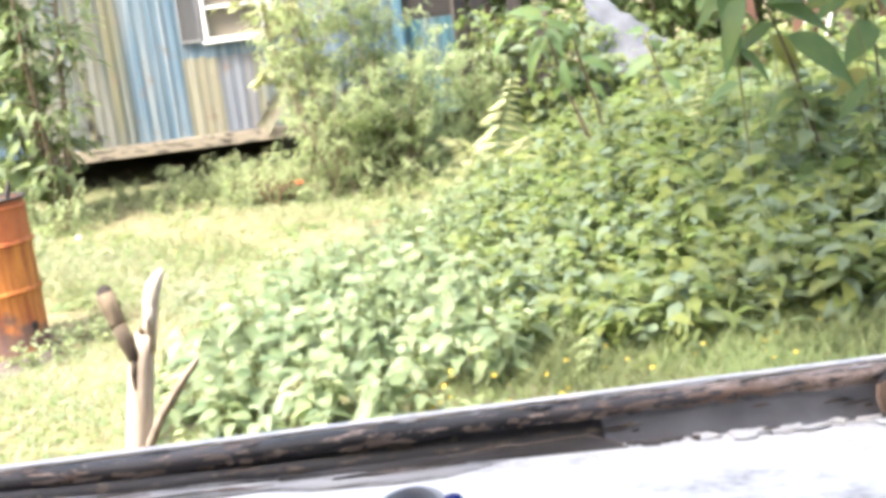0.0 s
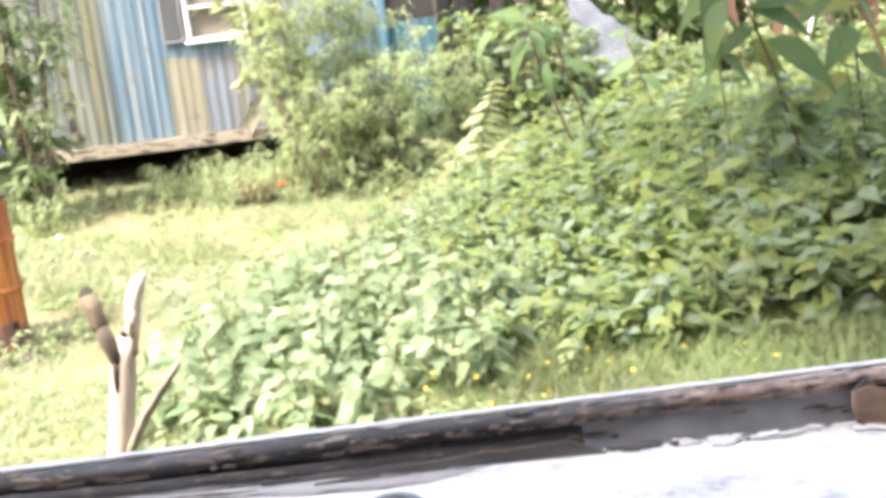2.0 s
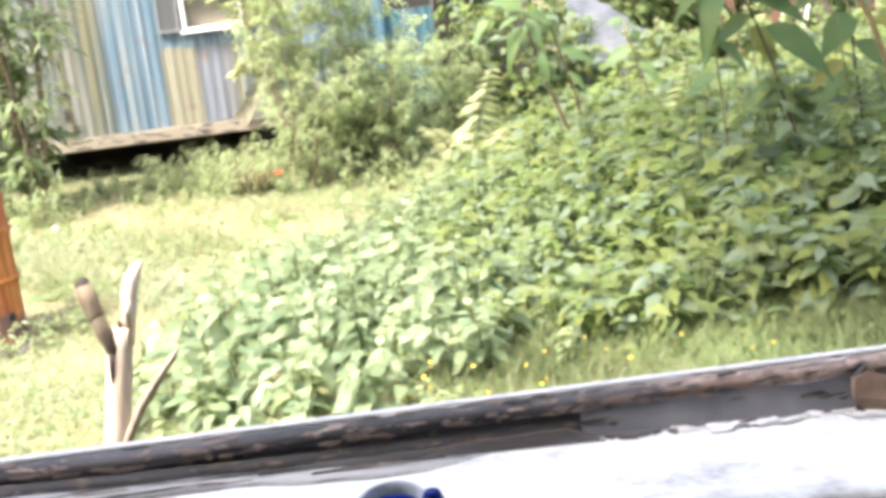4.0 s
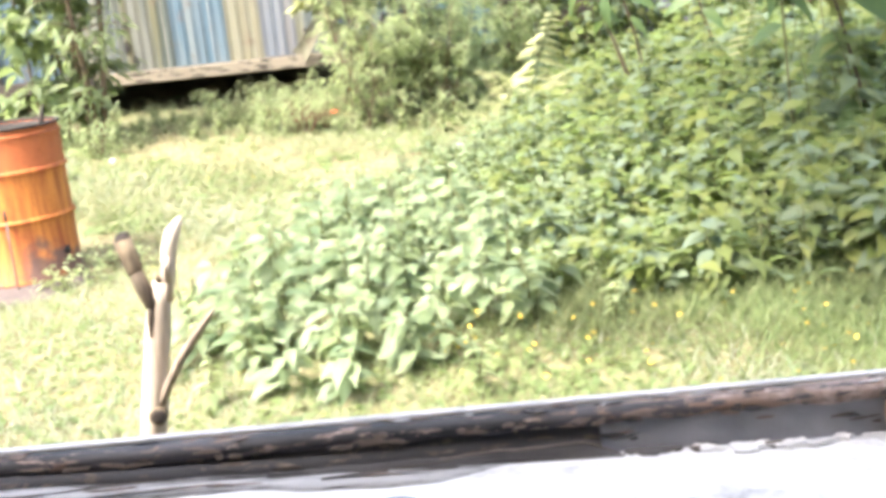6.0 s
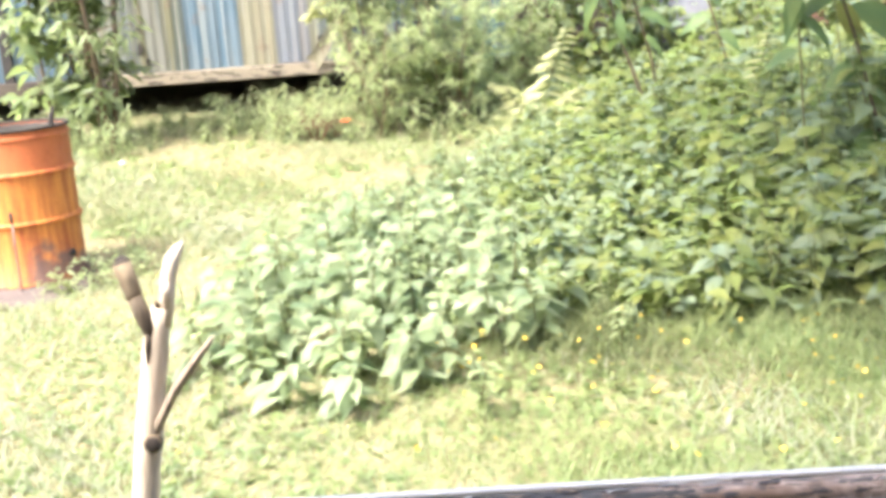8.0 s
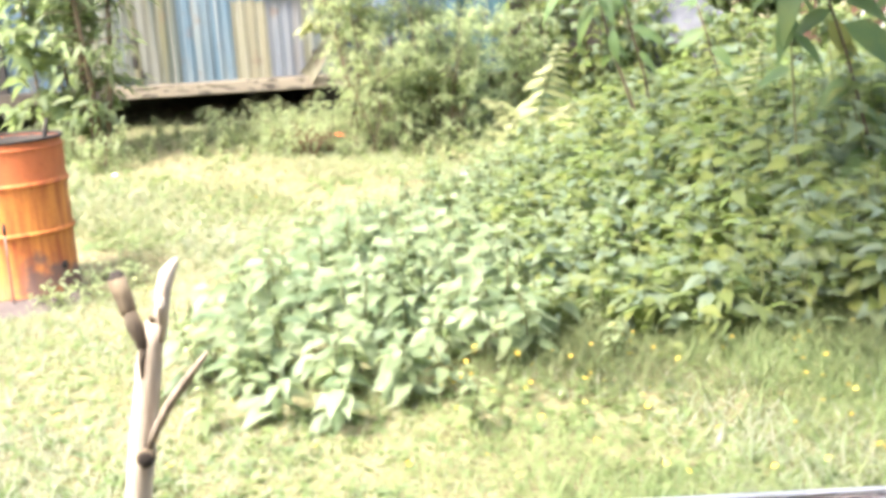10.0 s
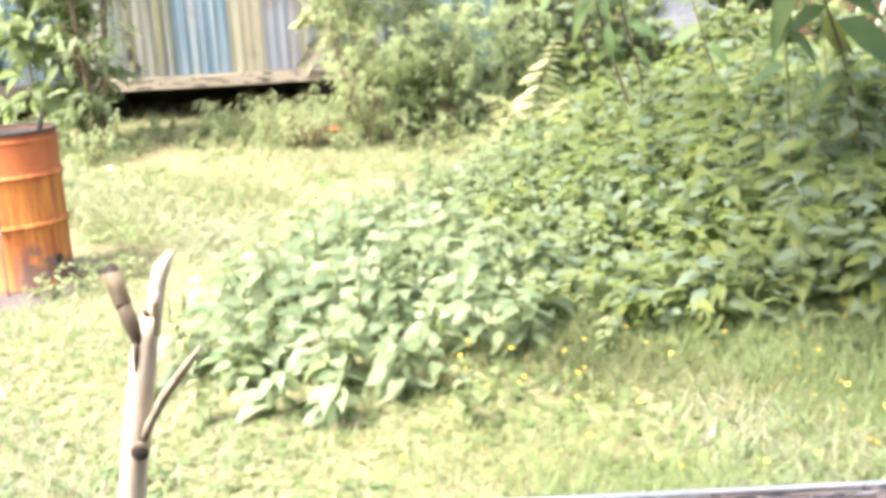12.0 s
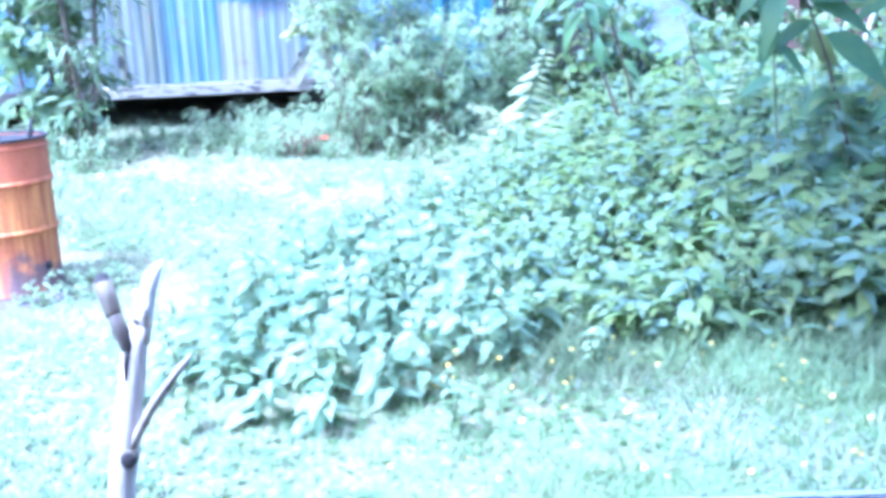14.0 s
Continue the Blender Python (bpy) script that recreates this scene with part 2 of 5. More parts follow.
# darker wood for the two left lengths of the sill beam
DARK_BEAM = wood_material("dark_beam", (0.085, 0.07, 0.058), (0.035, 0.03, 0.026), (3, 30, 30))
BEAM_WOOD = peeling_paint("weathered_beam", (0.27, 0.23, 0.175), (0.10, 0.085, 0.07), 0.535, 0.56, (7, 16, 30), 0.85)
SILL_PAINT = peeling_paint("old_white_sill_paint", (0.90, 0.89, 0.87), (0.60, 0.60, 0.61), 0.55, 0.70, (11, 16, 16), 0.28)
RAIL_DARK = peeling_paint("black_peeling_rail_paint", (0.085, 0.083, 0.088), (0.30, 0.24, 0.20), 0.55, 0.60, (48, 210, 210), 0.75)
RAIL_LIP = worn_rail()
RAIL_GROOVE = plain("blue_grey_metal_channel", (0.50, 0.51, 0.56), 0.4, 0.1, 0.4, 30)
SPLINTER = wood_material("dark_grey_splintered_wood", (0.17, 0.16, 0.155), (0.06, 0.055, 0.055), (6, 90, 90), 0.8)
DIRTY_EDGE = peeling_paint("dirty_grey_wood_edge", (0.56, 0.55, 0.54), (0.10, 0.09, 0.085), 0.50, 0.62, (9, 160, 160), 0.7)
EDGE_WHITE = plain("white_outer_edge", (0.80, 0.80, 0.80), 0.5, vary=0.1)
RUST_CHIP = plain("rust_stained_chip", (0.52, 0.35, 0.25), 0.85, vary=0.6, scale=40)
ROOM_PAINT = plain("pale_bounce_room_paint", (0.78, 0.76, 0.72), 0.8, vary=0.2, scale=5)
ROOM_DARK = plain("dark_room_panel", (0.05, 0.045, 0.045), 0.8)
YELLOW_PETAL = plain("yellow_petal", (0.62, 0.42, 0.05), 0.7, vary=0.2)
RED_PETAL = plain("orange_red_petal", (0.70, 0.09, 0.02), 0.6, vary=0.2)
WHITE_LITTER = plain("white_litter", (0.75, 0.75, 0.73), 0.6, vary=0.15)
DRY_STALK = wood_material("dry_tan_stalk", (0.26, 0.19, 0.10), (0.13, 0.09, 0.045), (50, 50, 6))
DEAD = plain("dead_brown_stalk", (0.17, 0.11, 0.06), 0.9)


def glass_material(name, color, rough=0.02, clear=1.0):
    n = Nodes(name)
    n.set(color, rough)
    n.put(n.bsdf.inputs["Transmission Weight"], clear)
    n.put(n.bsdf.inputs["IOR"], 1.5)
    return n.mat


COBALT = Nodes("cobalt_blue_glaze")
COBALT = COBALT.set(COBALT.mix(COBALT.noise(90.0), (0.001, 0.008, 0.11), (0.002, 0.022, 0.27)), 0.3, spec=0.1)
GLAZE = plain("pearl_white_glaze", (0.50, 0.54, 0.60), 0.12, vary=0.1, scale=60, bump=0.0)
# grey-brown base colour stands in for what the pane reflects
PANE = glass_material("reflection_tinted_glass", (0.30, 0.27, 0.22), 0.12, 0.5)

# ---- mesh helpers ----
rng = np.random.default_rng(7)


def G(x, y):
    """Height of the ground."""
    return 0.0206 * (min(max(y, -5.0), 18.0) - 6.33) + 0.018 * math.sin(1.7 * x + 0.6 * y) * math.sin(1.3 * y - 0.4 * x)


def mesh_of(name, verts, faces, material, smooth=True):
    me = bpy.data.meshes.new(name)
    me.from_pydata([tuple(v) for v in verts], [], [tuple(f) for f in faces])
    me.materials.append(material)
    if smooth:
        me.shade_smooth()
    me.update()
    return me


def thing(name, label, category, at=(0, 0, 0), group="", kind="", turn=0.0):
    ob = tagged(new(name), label, category, group, kind)
    ob.empty_display_size = 0.1
    ob.matrix_basis = pose(*at, 0, 0, turn)
    return ob


def child(name, me, parent, label="", m=None):
    ob = new(name, me)
    ob.parent = parent
    if m is not None:
        ob.matrix_basis = m
    return tagged(ob, label)


def part(name, bm, material, parent, label="", bevel=0.0, smooth=False):
    if bevel:
        bmesh.ops.bevel(bm, geom=bm.edges[:], offset=bevel, segments=2, affect='EDGES', profile=0.6)
    me = bpy.data.meshes.new(name)
    bm.to_mesh(me)
    bm.free()
    me.materials.append(material)
    if smooth:
        me.shade_smooth()
    return child(name, me, parent, label) if parent else tagged(new(name, me), label)


def box(x0, x1, y0, y1, z0, z1, bm=None):
    bm = bm or bmesh.new()
    bmesh.ops.create_cube(bm, size=1, matrix=Matrix.LocRotScale(((x0 + x1) / 2, (y0 + y1) / 2, (z0 + z1) / 2), None, (x1 - x0, y1 - y0, z1 - z0)))
    return bm


def tube(points, radii, sides=8, wobble=0.0):
    """Verts and faces of a tapered tube along points, closed at both ends."""
    pts, verts, faces = [Vector(p) for p in points], [], []
    for i, p in enumerate(pts):
        d = (pts[min(i + 1, len(pts) - 1)] - pts[max(i - 1, 0)]).normalized()
        u = d.cross(Vector((0.31, 0.95, 0.05))).normalized()
        w = d.cross(u)
        for k in range(sides):
            a = 2 * math.pi * k / sides
            r = radii[i] * (1 + wobble * random.uniform(-1, 1))
            verts.append(p + (u * math.cos(a) + w * math.sin(a)) * r)
    for i in range(len(pts) - 1):
        for k in range(sides):
            k2 = (k + 1) % sides
            faces.append((i * sides + k, i * sides + k2, (i + 1) * sides + k2, (i + 1) * sides + k))
    faces.append(tuple(range(sides - 1, -1, -1)))
    n = (len(pts) - 1) * sides
    faces.append(tuple(range(n, n + sides)))
    return verts, faces


def joined(pieces):
    verts, faces = [], []
    for v, f in pieces:
        o = len(verts)
        verts += list(v)
        faces += [tuple(i + o for i in g) for g in f]
    return verts, faces


def leaf_shape(width, rows=4, fold=0.25, droop=0.35, point=1.3):
    """A unit leaf along +y with a midrib fold, a drooping tip and an ovate outline."""
    verts, faces = [(0, 0, 0)], []
    for i in range(1, rows):
        s = i / rows
        w = width * (math.sin(math.pi * s ** 0.75) ** 0.9) * (1 - s ** 6) / point ** s
        z = -droop * s * s
        verts += [(-w / 2, s, z + fold * w / 2), (0, s, z), (w / 2, s, z + fold * w / 2)]
    verts.append((0, 1, -droop * 1.05))
    faces += [(0, 2, 1), (0, 3, 2)]
    for i in range(rows - 2):
        a = 1 + 3 * i
        faces += [(a, a + 1, a + 4, a + 3), (a + 1, a + 2, a + 5, a + 4)]
    a, tip = 1 + 3 * (rows - 2), len(verts) - 1
    faces += [(a, a + 1, tip), (a + 1, a + 2, tip)]
    return np.array(verts), faces


OVATE = leaf_shape(0.58, 5)
LANCE = leaf_shape(0.26, 4, 0.3, 0.4)
LEAFLET = leaf_shape(0.25, 5, 0.2, 0.3)
SMALL = leaf_shape(0.45, 3, 0.2, 0.2)
BLADE = leaf_shape(0.09, 3, 0.3, 0.5)
FINE = leaf_shape(0.045, 3, 0.3, 0.6)


def turns(yaw, pitch, roll):
    """Rotation matrices for arrays of angles: a leaf along +y is rolled, pitched up and turned."""
    cy, sy, cp, sp, cr, sr = np.cos(yaw), np.sin(yaw), np.cos(pitch), np.sin(pitch), np.cos(roll), np.sin(roll)
    o, l = np.zeros_like(cy), np.ones_like(cy)
    rz = np.stack([cy, -sy, o, sy, cy, o, o, o, l], -1).reshape(-1, 3, 3)
    rx = np.stack([l, o, o, o, cp, -sp, o, sp, cp], -1).reshape(-1, 3, 3)
    ry = np.stack([cr, o, sr, o, l, o, -sr, o, cr], -1).reshape(-1, 3, 3)
    return rz @ rx @ ry


def scatter(name, shape, pos, yaw, pitch, roll, size, material):
    """One mesh of many leaves."""
    verts, faces = shape
    m = turns(yaw, pitch, roll) * size[:, None, None]
    allv = (np.einsum('nij,vj->nvi', m, verts) + pos[:, None, :]).reshape(-1, 3)
    n, k = len(pos), len(verts)
    loops, starts, total = [], [], 0
    for f in faces:
        starts.append(total)
        total += len(f)
        loops += list(f)
    me = bpy.data.meshes.new(name)
    me.vertices.add(n * k)
    me.vertices.foreach_set("co", allv.astype(np.float32).ravel())
    li = (np.array(loops)[None, :] + (np.arange(n) * k)[:, None]).ravel()
    st = (np.array(starts)[None, :] + (np.arange(n) * total)[:, None]).ravel()
    me.loops.add(len(li))
    me.loops.foreach_set("vertex_index", li.astype(np.int32))
    me.polygons.add(len(st))
    me.polygons.foreach_set("loop_start", st.astype(np.int32))
    me.materials.append(material)
    me.update(calc_edges=True)
    me.shade_smooth()
    return me


# ---- ground ----


def axis(limit, near_lo, near_hi, step):
    near = list(np.arange(near_lo, near_hi + 1e-6, step))
    out, d = [], step
    p = near_hi
    while p < limit:
        d *= 1.6
        p += d
        out.append(p)
    low, d, p = [], step, near_lo
    while p > -limit:
        d *= 1.6
        p -= d
        low.append(p)
    return low[::-1] + near + out


gx, gy = axis(500, -7, 7, 0.2), axis(500, 1, 17, 0.2)
gv = [(x, y, G(x, y) + 0.02 * noise.noise((x * 1.9, y * 1.9, 0.3))) for y in gy for x in gx]
nx = len(gx)
gf = [(j * nx + i, j * nx + i + 1, (j + 1) * nx + i + 1, (j + 1) * nx + i) for j in range(len(gy) - 1) for i in range(nx - 1)]
tagged(new("ground", mesh_of("ground", gv, gf, SOIL)), "uneven yard ground of soil and yellow thatch", "ground", kind="structure")

# ---- own room behind the window ----
RAIL_Y = 0.908


def structure(name, bm, material, label, category):
    return tagged(part(name, bm, material, None), label, category, kind="structure")


def solid(name, dims, material, label, category):
    bm = bmesh.new()
    for d in dims:
        box(*d, bm=bm)
    return structure(name, bm, material, label, category)


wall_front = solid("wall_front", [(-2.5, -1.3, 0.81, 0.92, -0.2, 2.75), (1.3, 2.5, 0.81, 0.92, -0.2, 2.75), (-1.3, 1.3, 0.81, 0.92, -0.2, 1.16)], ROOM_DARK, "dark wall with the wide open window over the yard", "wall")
# unseen room shell, painted pale so that it bounces light onto the sill
solid("wall_back", [(-2.5, 2.5, -3.1, -3.0, -0.2, 2.75)], ROOM_PAINT, "unseen back wall of the room, pale to bounce light", "wall")
solid("wall_left", [(-2.6, -2.5, -3.1, 0.92, -0.2, 2.75)], ROOM_PAINT, "unseen side wall of the room, pale to bounce light", "wall")
solid("wall_right", [(2.5, 2.6, -3.1, 0.92, -0.2, 2.75)], ROOM_PAINT, "unseen side wall of the room, pale to bounce light", "wall")
solid("floor", [(-2.5, 2.5, -3.0, 0.81, 0.2, 0.32)], BROWN_BOARD, "brown board floor of the room", "floor")
# ends short of the window, no lintel, so the sky reaches the sill
solid("ceiling", [(-2.6, 2.6, -3.1, 0.80, 2.75, 2.85)], ROOM_PAINT, "unseen ceiling of the room, pale and cut short to light the sill", "ceiling")

# sill with its dark rail
window_here = thing("window_1", "open window with a white peeling sill and dark weathered rail", "window", kind="structure")
NX = 150


def strip(profile, x0=-1.25, x1=1.25, n=NX):
    """Verts and faces swept along x; profile(x, i) gives a closed ring of (y, z)."""
    verts, faces, k = [], [], 0
    for i in range(n + 1):
        x = x0 + (x1 - x0) * i / n
        ring = profile(x)
        k = len(ring)
        verts += [(x, y, z) for y, z in ring]
    for i in range(n):
        for j in range(k):
            j2 = (j + 1) % k
            faces.append((i * k + j, i * k + j2, (i + 1) * k + j2, (i + 1) * k + j))
    faces.append(tuple(range(k)))
    faces.append(tuple(range(n * k + k - 1, n * k - 1, -1)))
    return verts, faces


def wob(x, s, a, seed):
    return a * noise.noise((x * s, seed, 0.0)) + 0.5 * a * noise.noise((x * s * 2.7, seed + 5, 0.0))


def board_z(x):
    return 1.286 - 0.043 * max(-0.5, min(0.5, x))


def rail_top(x):
    return 1.3110 - 0.015 * x


def sill_ring(x):
    z = board_z(x)
    f = 0.779 + wob(x, 5, 0.0025, 1)
    return [(f, z - 0.022), (f - 0.002, z - 0.004), (f + 0.004, z), (0.82, z + wob(x, 9, 0.0012, 2)), (0.87, z + wob(x, 12, 0.0015, 3)),
            (0.895 + wob(x, 9, 0.004, 4), z + 0.002), (RAIL_Y + 0.02, z + 0.001), (RAIL_Y + 0.02, z - 0.03)]


def rail_ring(x):
    """Narrow peeling lip over the face of the rail."""
    z = board_z(x) - 0.01
    top = rail_top(x) + wob(x, 7, 0.0012, 8)
    lip = RAIL_Y + wob(x, 14, 0.0012, 9)
    return [(RAIL_Y + 0.012, z), (RAIL_Y + 0.010, top - 0.009 + wob(x, 11, 0.001, 6)), (lip - 0.001, top - 0.009 + wob(x, 40, 0.0022, 7)), (lip - 0.0005, top - 0.004),
            (lip + 0.006, top), (0.924, top - 0.001), (0.924, z)]


def face_ring(x, rough=0.0):
    """Hollow face between the sill board and the lip."""
    z, top = board_z(x), rail_top(x)
    return [(RAIL_Y - 0.010, z - 0.004), (RAIL_Y - 0.009 + wob(x, 12, rough, 2), z + 0.003), (RAIL_Y - 0.004 + wob(x, 10, rough, 3), z + 0.009), (RAIL_Y - 0.0005 + wob(x, 13, rough, 5), top - 0.013),
            (RAIL_Y + 0.001, top - 0.008), (RAIL_Y + 0.0115, top - 0.008), (RAIL_Y + 0.0115, z - 0.008)]


def splinter_ring(x):
    """Strip peeled off the foot of the rail, widest at its broken end."""
    z = board_z(x)
    h = 0.0035 + 0.0085 * max(0.0, (x + 0.13) / 0.215) ** 1.5 + wob(x, 30, 0.0012, 12)
    h = 0.0008 + (h - 0.0008) * min(1.0, max(0.0, (0.098 - x) / 0.026))
    return [(RAIL_Y - 0.017, z + 0.0005), (RAIL_Y - 0.016, z + 0.003), (RAIL_Y - 0.011, z + h), (RAIL_Y - 0.0095, z + h), (RAIL_Y - 0.010, z + 0.0005)]


def paint_ring(x):
    """Thick white paint on the board, broken off in bites along the rail."""
    z = board_z(x)
    e = RAIL_Y - 0.011 + wob(x, 22, 0.004, 15) + 0.003 * (noise.noise((x * 60, 2.0, 0.0)) > 0.12)
    e -= 0.009 * math.exp(-((x - 0.117) / 0.017) ** 4)
    lift = 0.0012 + 0.0012 * max(0.0, noise.noise((x * 18, 7.0, 0.0)))
    return [(0.862, z - 0.004), (0.864, z - 0.001), (0.878, z + 0.0012), (e - 0.006, z + lift), (e, z + lift + 0.0008), (e, z - 0.001)]


def gap_ring(x):
    z, y = board_z(x), min(paint_ring(x)[4][0] + 0.0005, RAIL_Y - 0.0098)
    return [(y, z - 0.003), (y, z + 0.0034), (RAIL_Y - 0.009, z + 0.0038), (RAIL_Y - 0.009, z - 0.003)]


def dirty_ring(x):
    z = board_z(x)
    y = min(0.874 + wob(x, 9, 0.006, 21) + 0.30 * max(0.0, x + 0.02), RAIL_Y - 0.0105)
    return [(y, z - 0.002), (y + 0.002, z + 0.0018), (RAIL_Y - 0.008, z + 0.0028 + wob(x, 20, 0.0006, 3)), (RAIL_Y - 0.008, z - 0.002)]


child("sill_board", mesh_of("sill_board", *strip(sill_ring), SILL_PAINT), window_here, "white sill board with dirty worn paint")
child("bottom_rail", mesh_of("bottom_rail", *strip(rail_ring, -1.25, 1.25, 440), RAIL_LIP), window_here, "black peeling bottom rail worn bare and pinkish")
child("metal_channel", mesh_of("metal_channel", *strip(lambda x: face_ring(x, 0.0008), 0.0851, 1.25, 140), RAIL_GROOVE), window_here, "blue-grey metal channel in the rail")
child("dark_face", mesh_of("dark_face", *strip(lambda x: face_ring(x, 0.0016), -1.25, 0.085, 160), RAIL_DARK), window_here, "black flaking face of the rail")
child("splinter", mesh_of("splinter", *strip(splinter_ring, -0.13, 0.098, 76), SPLINTER), window_here, "dark splintered strip peeling off the rail")
child("splinter_edge", mesh_of("splinter_edge", *tube([(x, splinter_ring(x)[2][0] - 0.0002, splinter_ring(x)[2][1]) for x in np.linspace(-0.02, 0.098, 30)], [0.0005] * 30, 5), PEEL), window_here, "pale broken edge of the strip")
child("rotten_gap", mesh_of("rotten_gap", *strip(gap_ring, 0.098, 0.136, 24), SPLINTER), window_here, "dark gap where the paint has broken off")
child("white_paint", mesh_of("white_paint", *strip(paint_ring, 0.075, 1.25, 420), SILL_PAINT), window_here, "thick white paint broken off along the rail")
child("dirty_edge", mesh_of("dirty_edge", *strip(dirty_ring, -1.25, 0.0749, 200), DIRTY_EDGE), window_here, "grey dirty wood along the foot of the rail")
# sunlit outer edge of the rail, its brightness put into white colour
child("outer_edge", mesh_of("outer_edge", *strip(lambda x: [(0.925, 1.2), (0.925, rail_top(x) + 0.0004), (0.929, rail_top(x) + 0.0020), (0.931, 1.2)]), EDGE_WHITE), window_here, "thin outer edge strip, white for the sun along it")
part("window_frame", box(-1.3, -1.25, 0.815, 0.93, 1.16, 2.6, box(1.25, 1.3, 0.815, 0.93, 1.16, 2.6)), RAIL_DARK, window_here)


def flake(name, x, y, z, sx, sy, thick, material, label, turn=0.0, tilt=0.0):
    """A curled, ragged flake of paint or wood."""
    n = 11
    ring = []
    for i in range(n):
        a = 2 * math.pi * i / n
        r = random.uniform(0.5, 1.2)
        ring.append((math.cos(a) * sx * r, math.sin(a) * sy * r, 0.15 * sy * math.cos(a) ** 2))
    verts = ring + [(p[0] * 0.94, p[1] * 0.94, p[2] + thick) for p in ring]
    faces = [tuple(range(n - 1, -1, -1)), tuple(range(n, 2 * n))] + [(i, (i + 1) % n, n + (i + 1) % n, n + i) for i in range(n)]
    return child(name, mesh_of(name, verts, faces, material, False), window_here, label, pose(x, y, z, tilt, 0, turn))


random.seed(3)
for i in range(24):
    x = random.uniform(0.13, 0.40)
    flake("paint_flake", x, RAIL_Y - 0.011 - random.random() ** 2 * 0.012, board_z(x) + 0.0025, random.uniform(0.004, 0.015), random.uniform(0.002, 0.005), 0.0012, random.choice((SILL_PAINT, SILL_PAINT, GREY_BOARD)), "curled white paint flake", random.uniform(-20, 20), random.uniform(-5, 25))
for i in range(26):
    x = random.uniform(-0.44, 0.05)
    flake("wood_shred", x, RAIL_Y - 0.012 - random.random() * 0.016, board_z(x) + 0.0032, random.uniform(0.012, 0.045), random.uniform(0.0004, 0.0010), 0.0008, random.choice((SPLINTER, SPLINTER, GREY_BOARD, PEEL)), "thin dark shred of wood", random.uniform(-4, 4), random.uniform(0, 20))
for i in range(150):
    x = random.uniform(-0.42, 0.40)
    if random.random() < 0.18:
        # on the hollow face
        s = random.uniform(0.1, 0.9)
        y, z, tilt = RAIL_Y - 0.0105 + 0.011 * s, board_z(x) + 0.003 + s * (rail_top(x) - board_z(x) - 0.015), 65
        m = random.choice((PEEL, GREY_BOARD, RAIL_DARK))
    elif random.random() < 0.6:
        # on the front of the lip
        y, z, tilt = RAIL_Y - 0.0022, rail_top(x) - random.uniform(0.003, 0.009), random.uniform(65, 85)
        m = random.choice((PEEL, PEEL, RAIL_DARK))
    else:
        # on top of it
        y, z, tilt = RAIL_Y + random.uniform(0.005, 0.013), rail_top(x) + 0.0004, random.uniform(-4, 8)
        m = random.choice((PEEL, PEEL, EDGE_WHITE, RAIL_DARK))
    flake("paint_flake", x, y, z, random.uniform(0.0025, 0.012), random.uniform(0.0008, 0.0022), 0.0007, m, "", random.uniform(-12, 12), tilt)
flake("rust_chip", 0.285, RAIL_Y - 0.0075, board_z(0.285) + 0.013, 0.021, 0.014, 0.004, RUST_CHIP, "rust-brown chipped patch on the rail", 0, 68)
flake("chip_edge", 0.284, RAIL_Y - 0.0062, board_z(0.285) + 0.013, 0.0235, 0.0165, 0.003, RAIL_DARK, "dark broken rim round the patch", 0, 68)

# glass dish on the sill


def lathe(profile, sides=48):
    verts, faces, k = [], [], len(profile)
    for i in range(sides):
        a = 2 * math.pi * i / sides
        verts += [(r * math.cos(a), r * math.sin(a), z) for r, z in profile]
    for i in range(sides):
        i2 = (i + 1) % sides
        for j in range(k):
            j2 = (j + 1) % k
            if max(profile[j][0], profile[j2][0]) > 1e-6:
                faces.append((i * k + j, i2 * k + j, i2 * k + j2, i * k + j2))
    return verts, faces


dish = thing("small_dish", "small pale glass dish with cobalt blue filling on the sill", "dish", (-0.0455, 0.799, board_z(-0.0455) + 0.0005))
dish.scale = (0.88, 0.88, 0.88)


def slanted(shape, k):
    """Raises the back of a turned shape and lowers its front, the foot stays flat."""
    verts, faces = shape
    return [(x, y, z + k * y * min(1.0, z / 0.012)) for x, y, z in verts], faces


child("cup", mesh_of("cup", *slanted(lathe([(0.001, 0.0), (0.0200, 0.0), (0.0225, 0.003), (0.0240, 0.010), (0.0250, 0.0150), (0.0240, 0.0165), (0.0222, 0.0160), (0.0205, 0.010), (0.0185, 0.004), (0.001, 0.003)]), 0.24), GLAZE), dish, "thick pale grey-blue glass rim")
child("blue_core", mesh_of("blue_core", *slanted(lathe([(0.001, 0.0035), (0.0178, 0.0045), (0.0196, 0.0090), (0.0195, 0.0105), (0.0165, 0.0112), (0.001, 0.0114)]), 0.24), COBALT), dish, "cobalt blue filling", pose(0.0005, -0.0008, 0))
child("knob", mesh_of("knob", *lathe([(0.001, 0.0), (0.0055, 0.001), (0.0078, 0.006), (0.0078, 0.012), (0.0055, 0.018), (0.001, 0.019)], 20), COBALT), dish, "rounded blue glass knob", pose(0.0268, 0.005, 0.001))

# ---- forked pole outside the window ----
POLE_Y = 2.02
pole = thing("forked_pole", "dry forked wooden pole set upright in the grass", "pole", (-0.57, POLE_Y, G(-0.57, POLE_Y) - 0.05))
px, pz = -0.57, G(-0.57, POLE_Y) - 0.05


def limb(name, pts, radii, material, label="", sides=12):
    pts = [(x - px, dy, z - pz) for x, dy, z in pts]
    return child(name, mesh_of(name, *tube(pts, radii, sides, 0.06), material), pole, label)


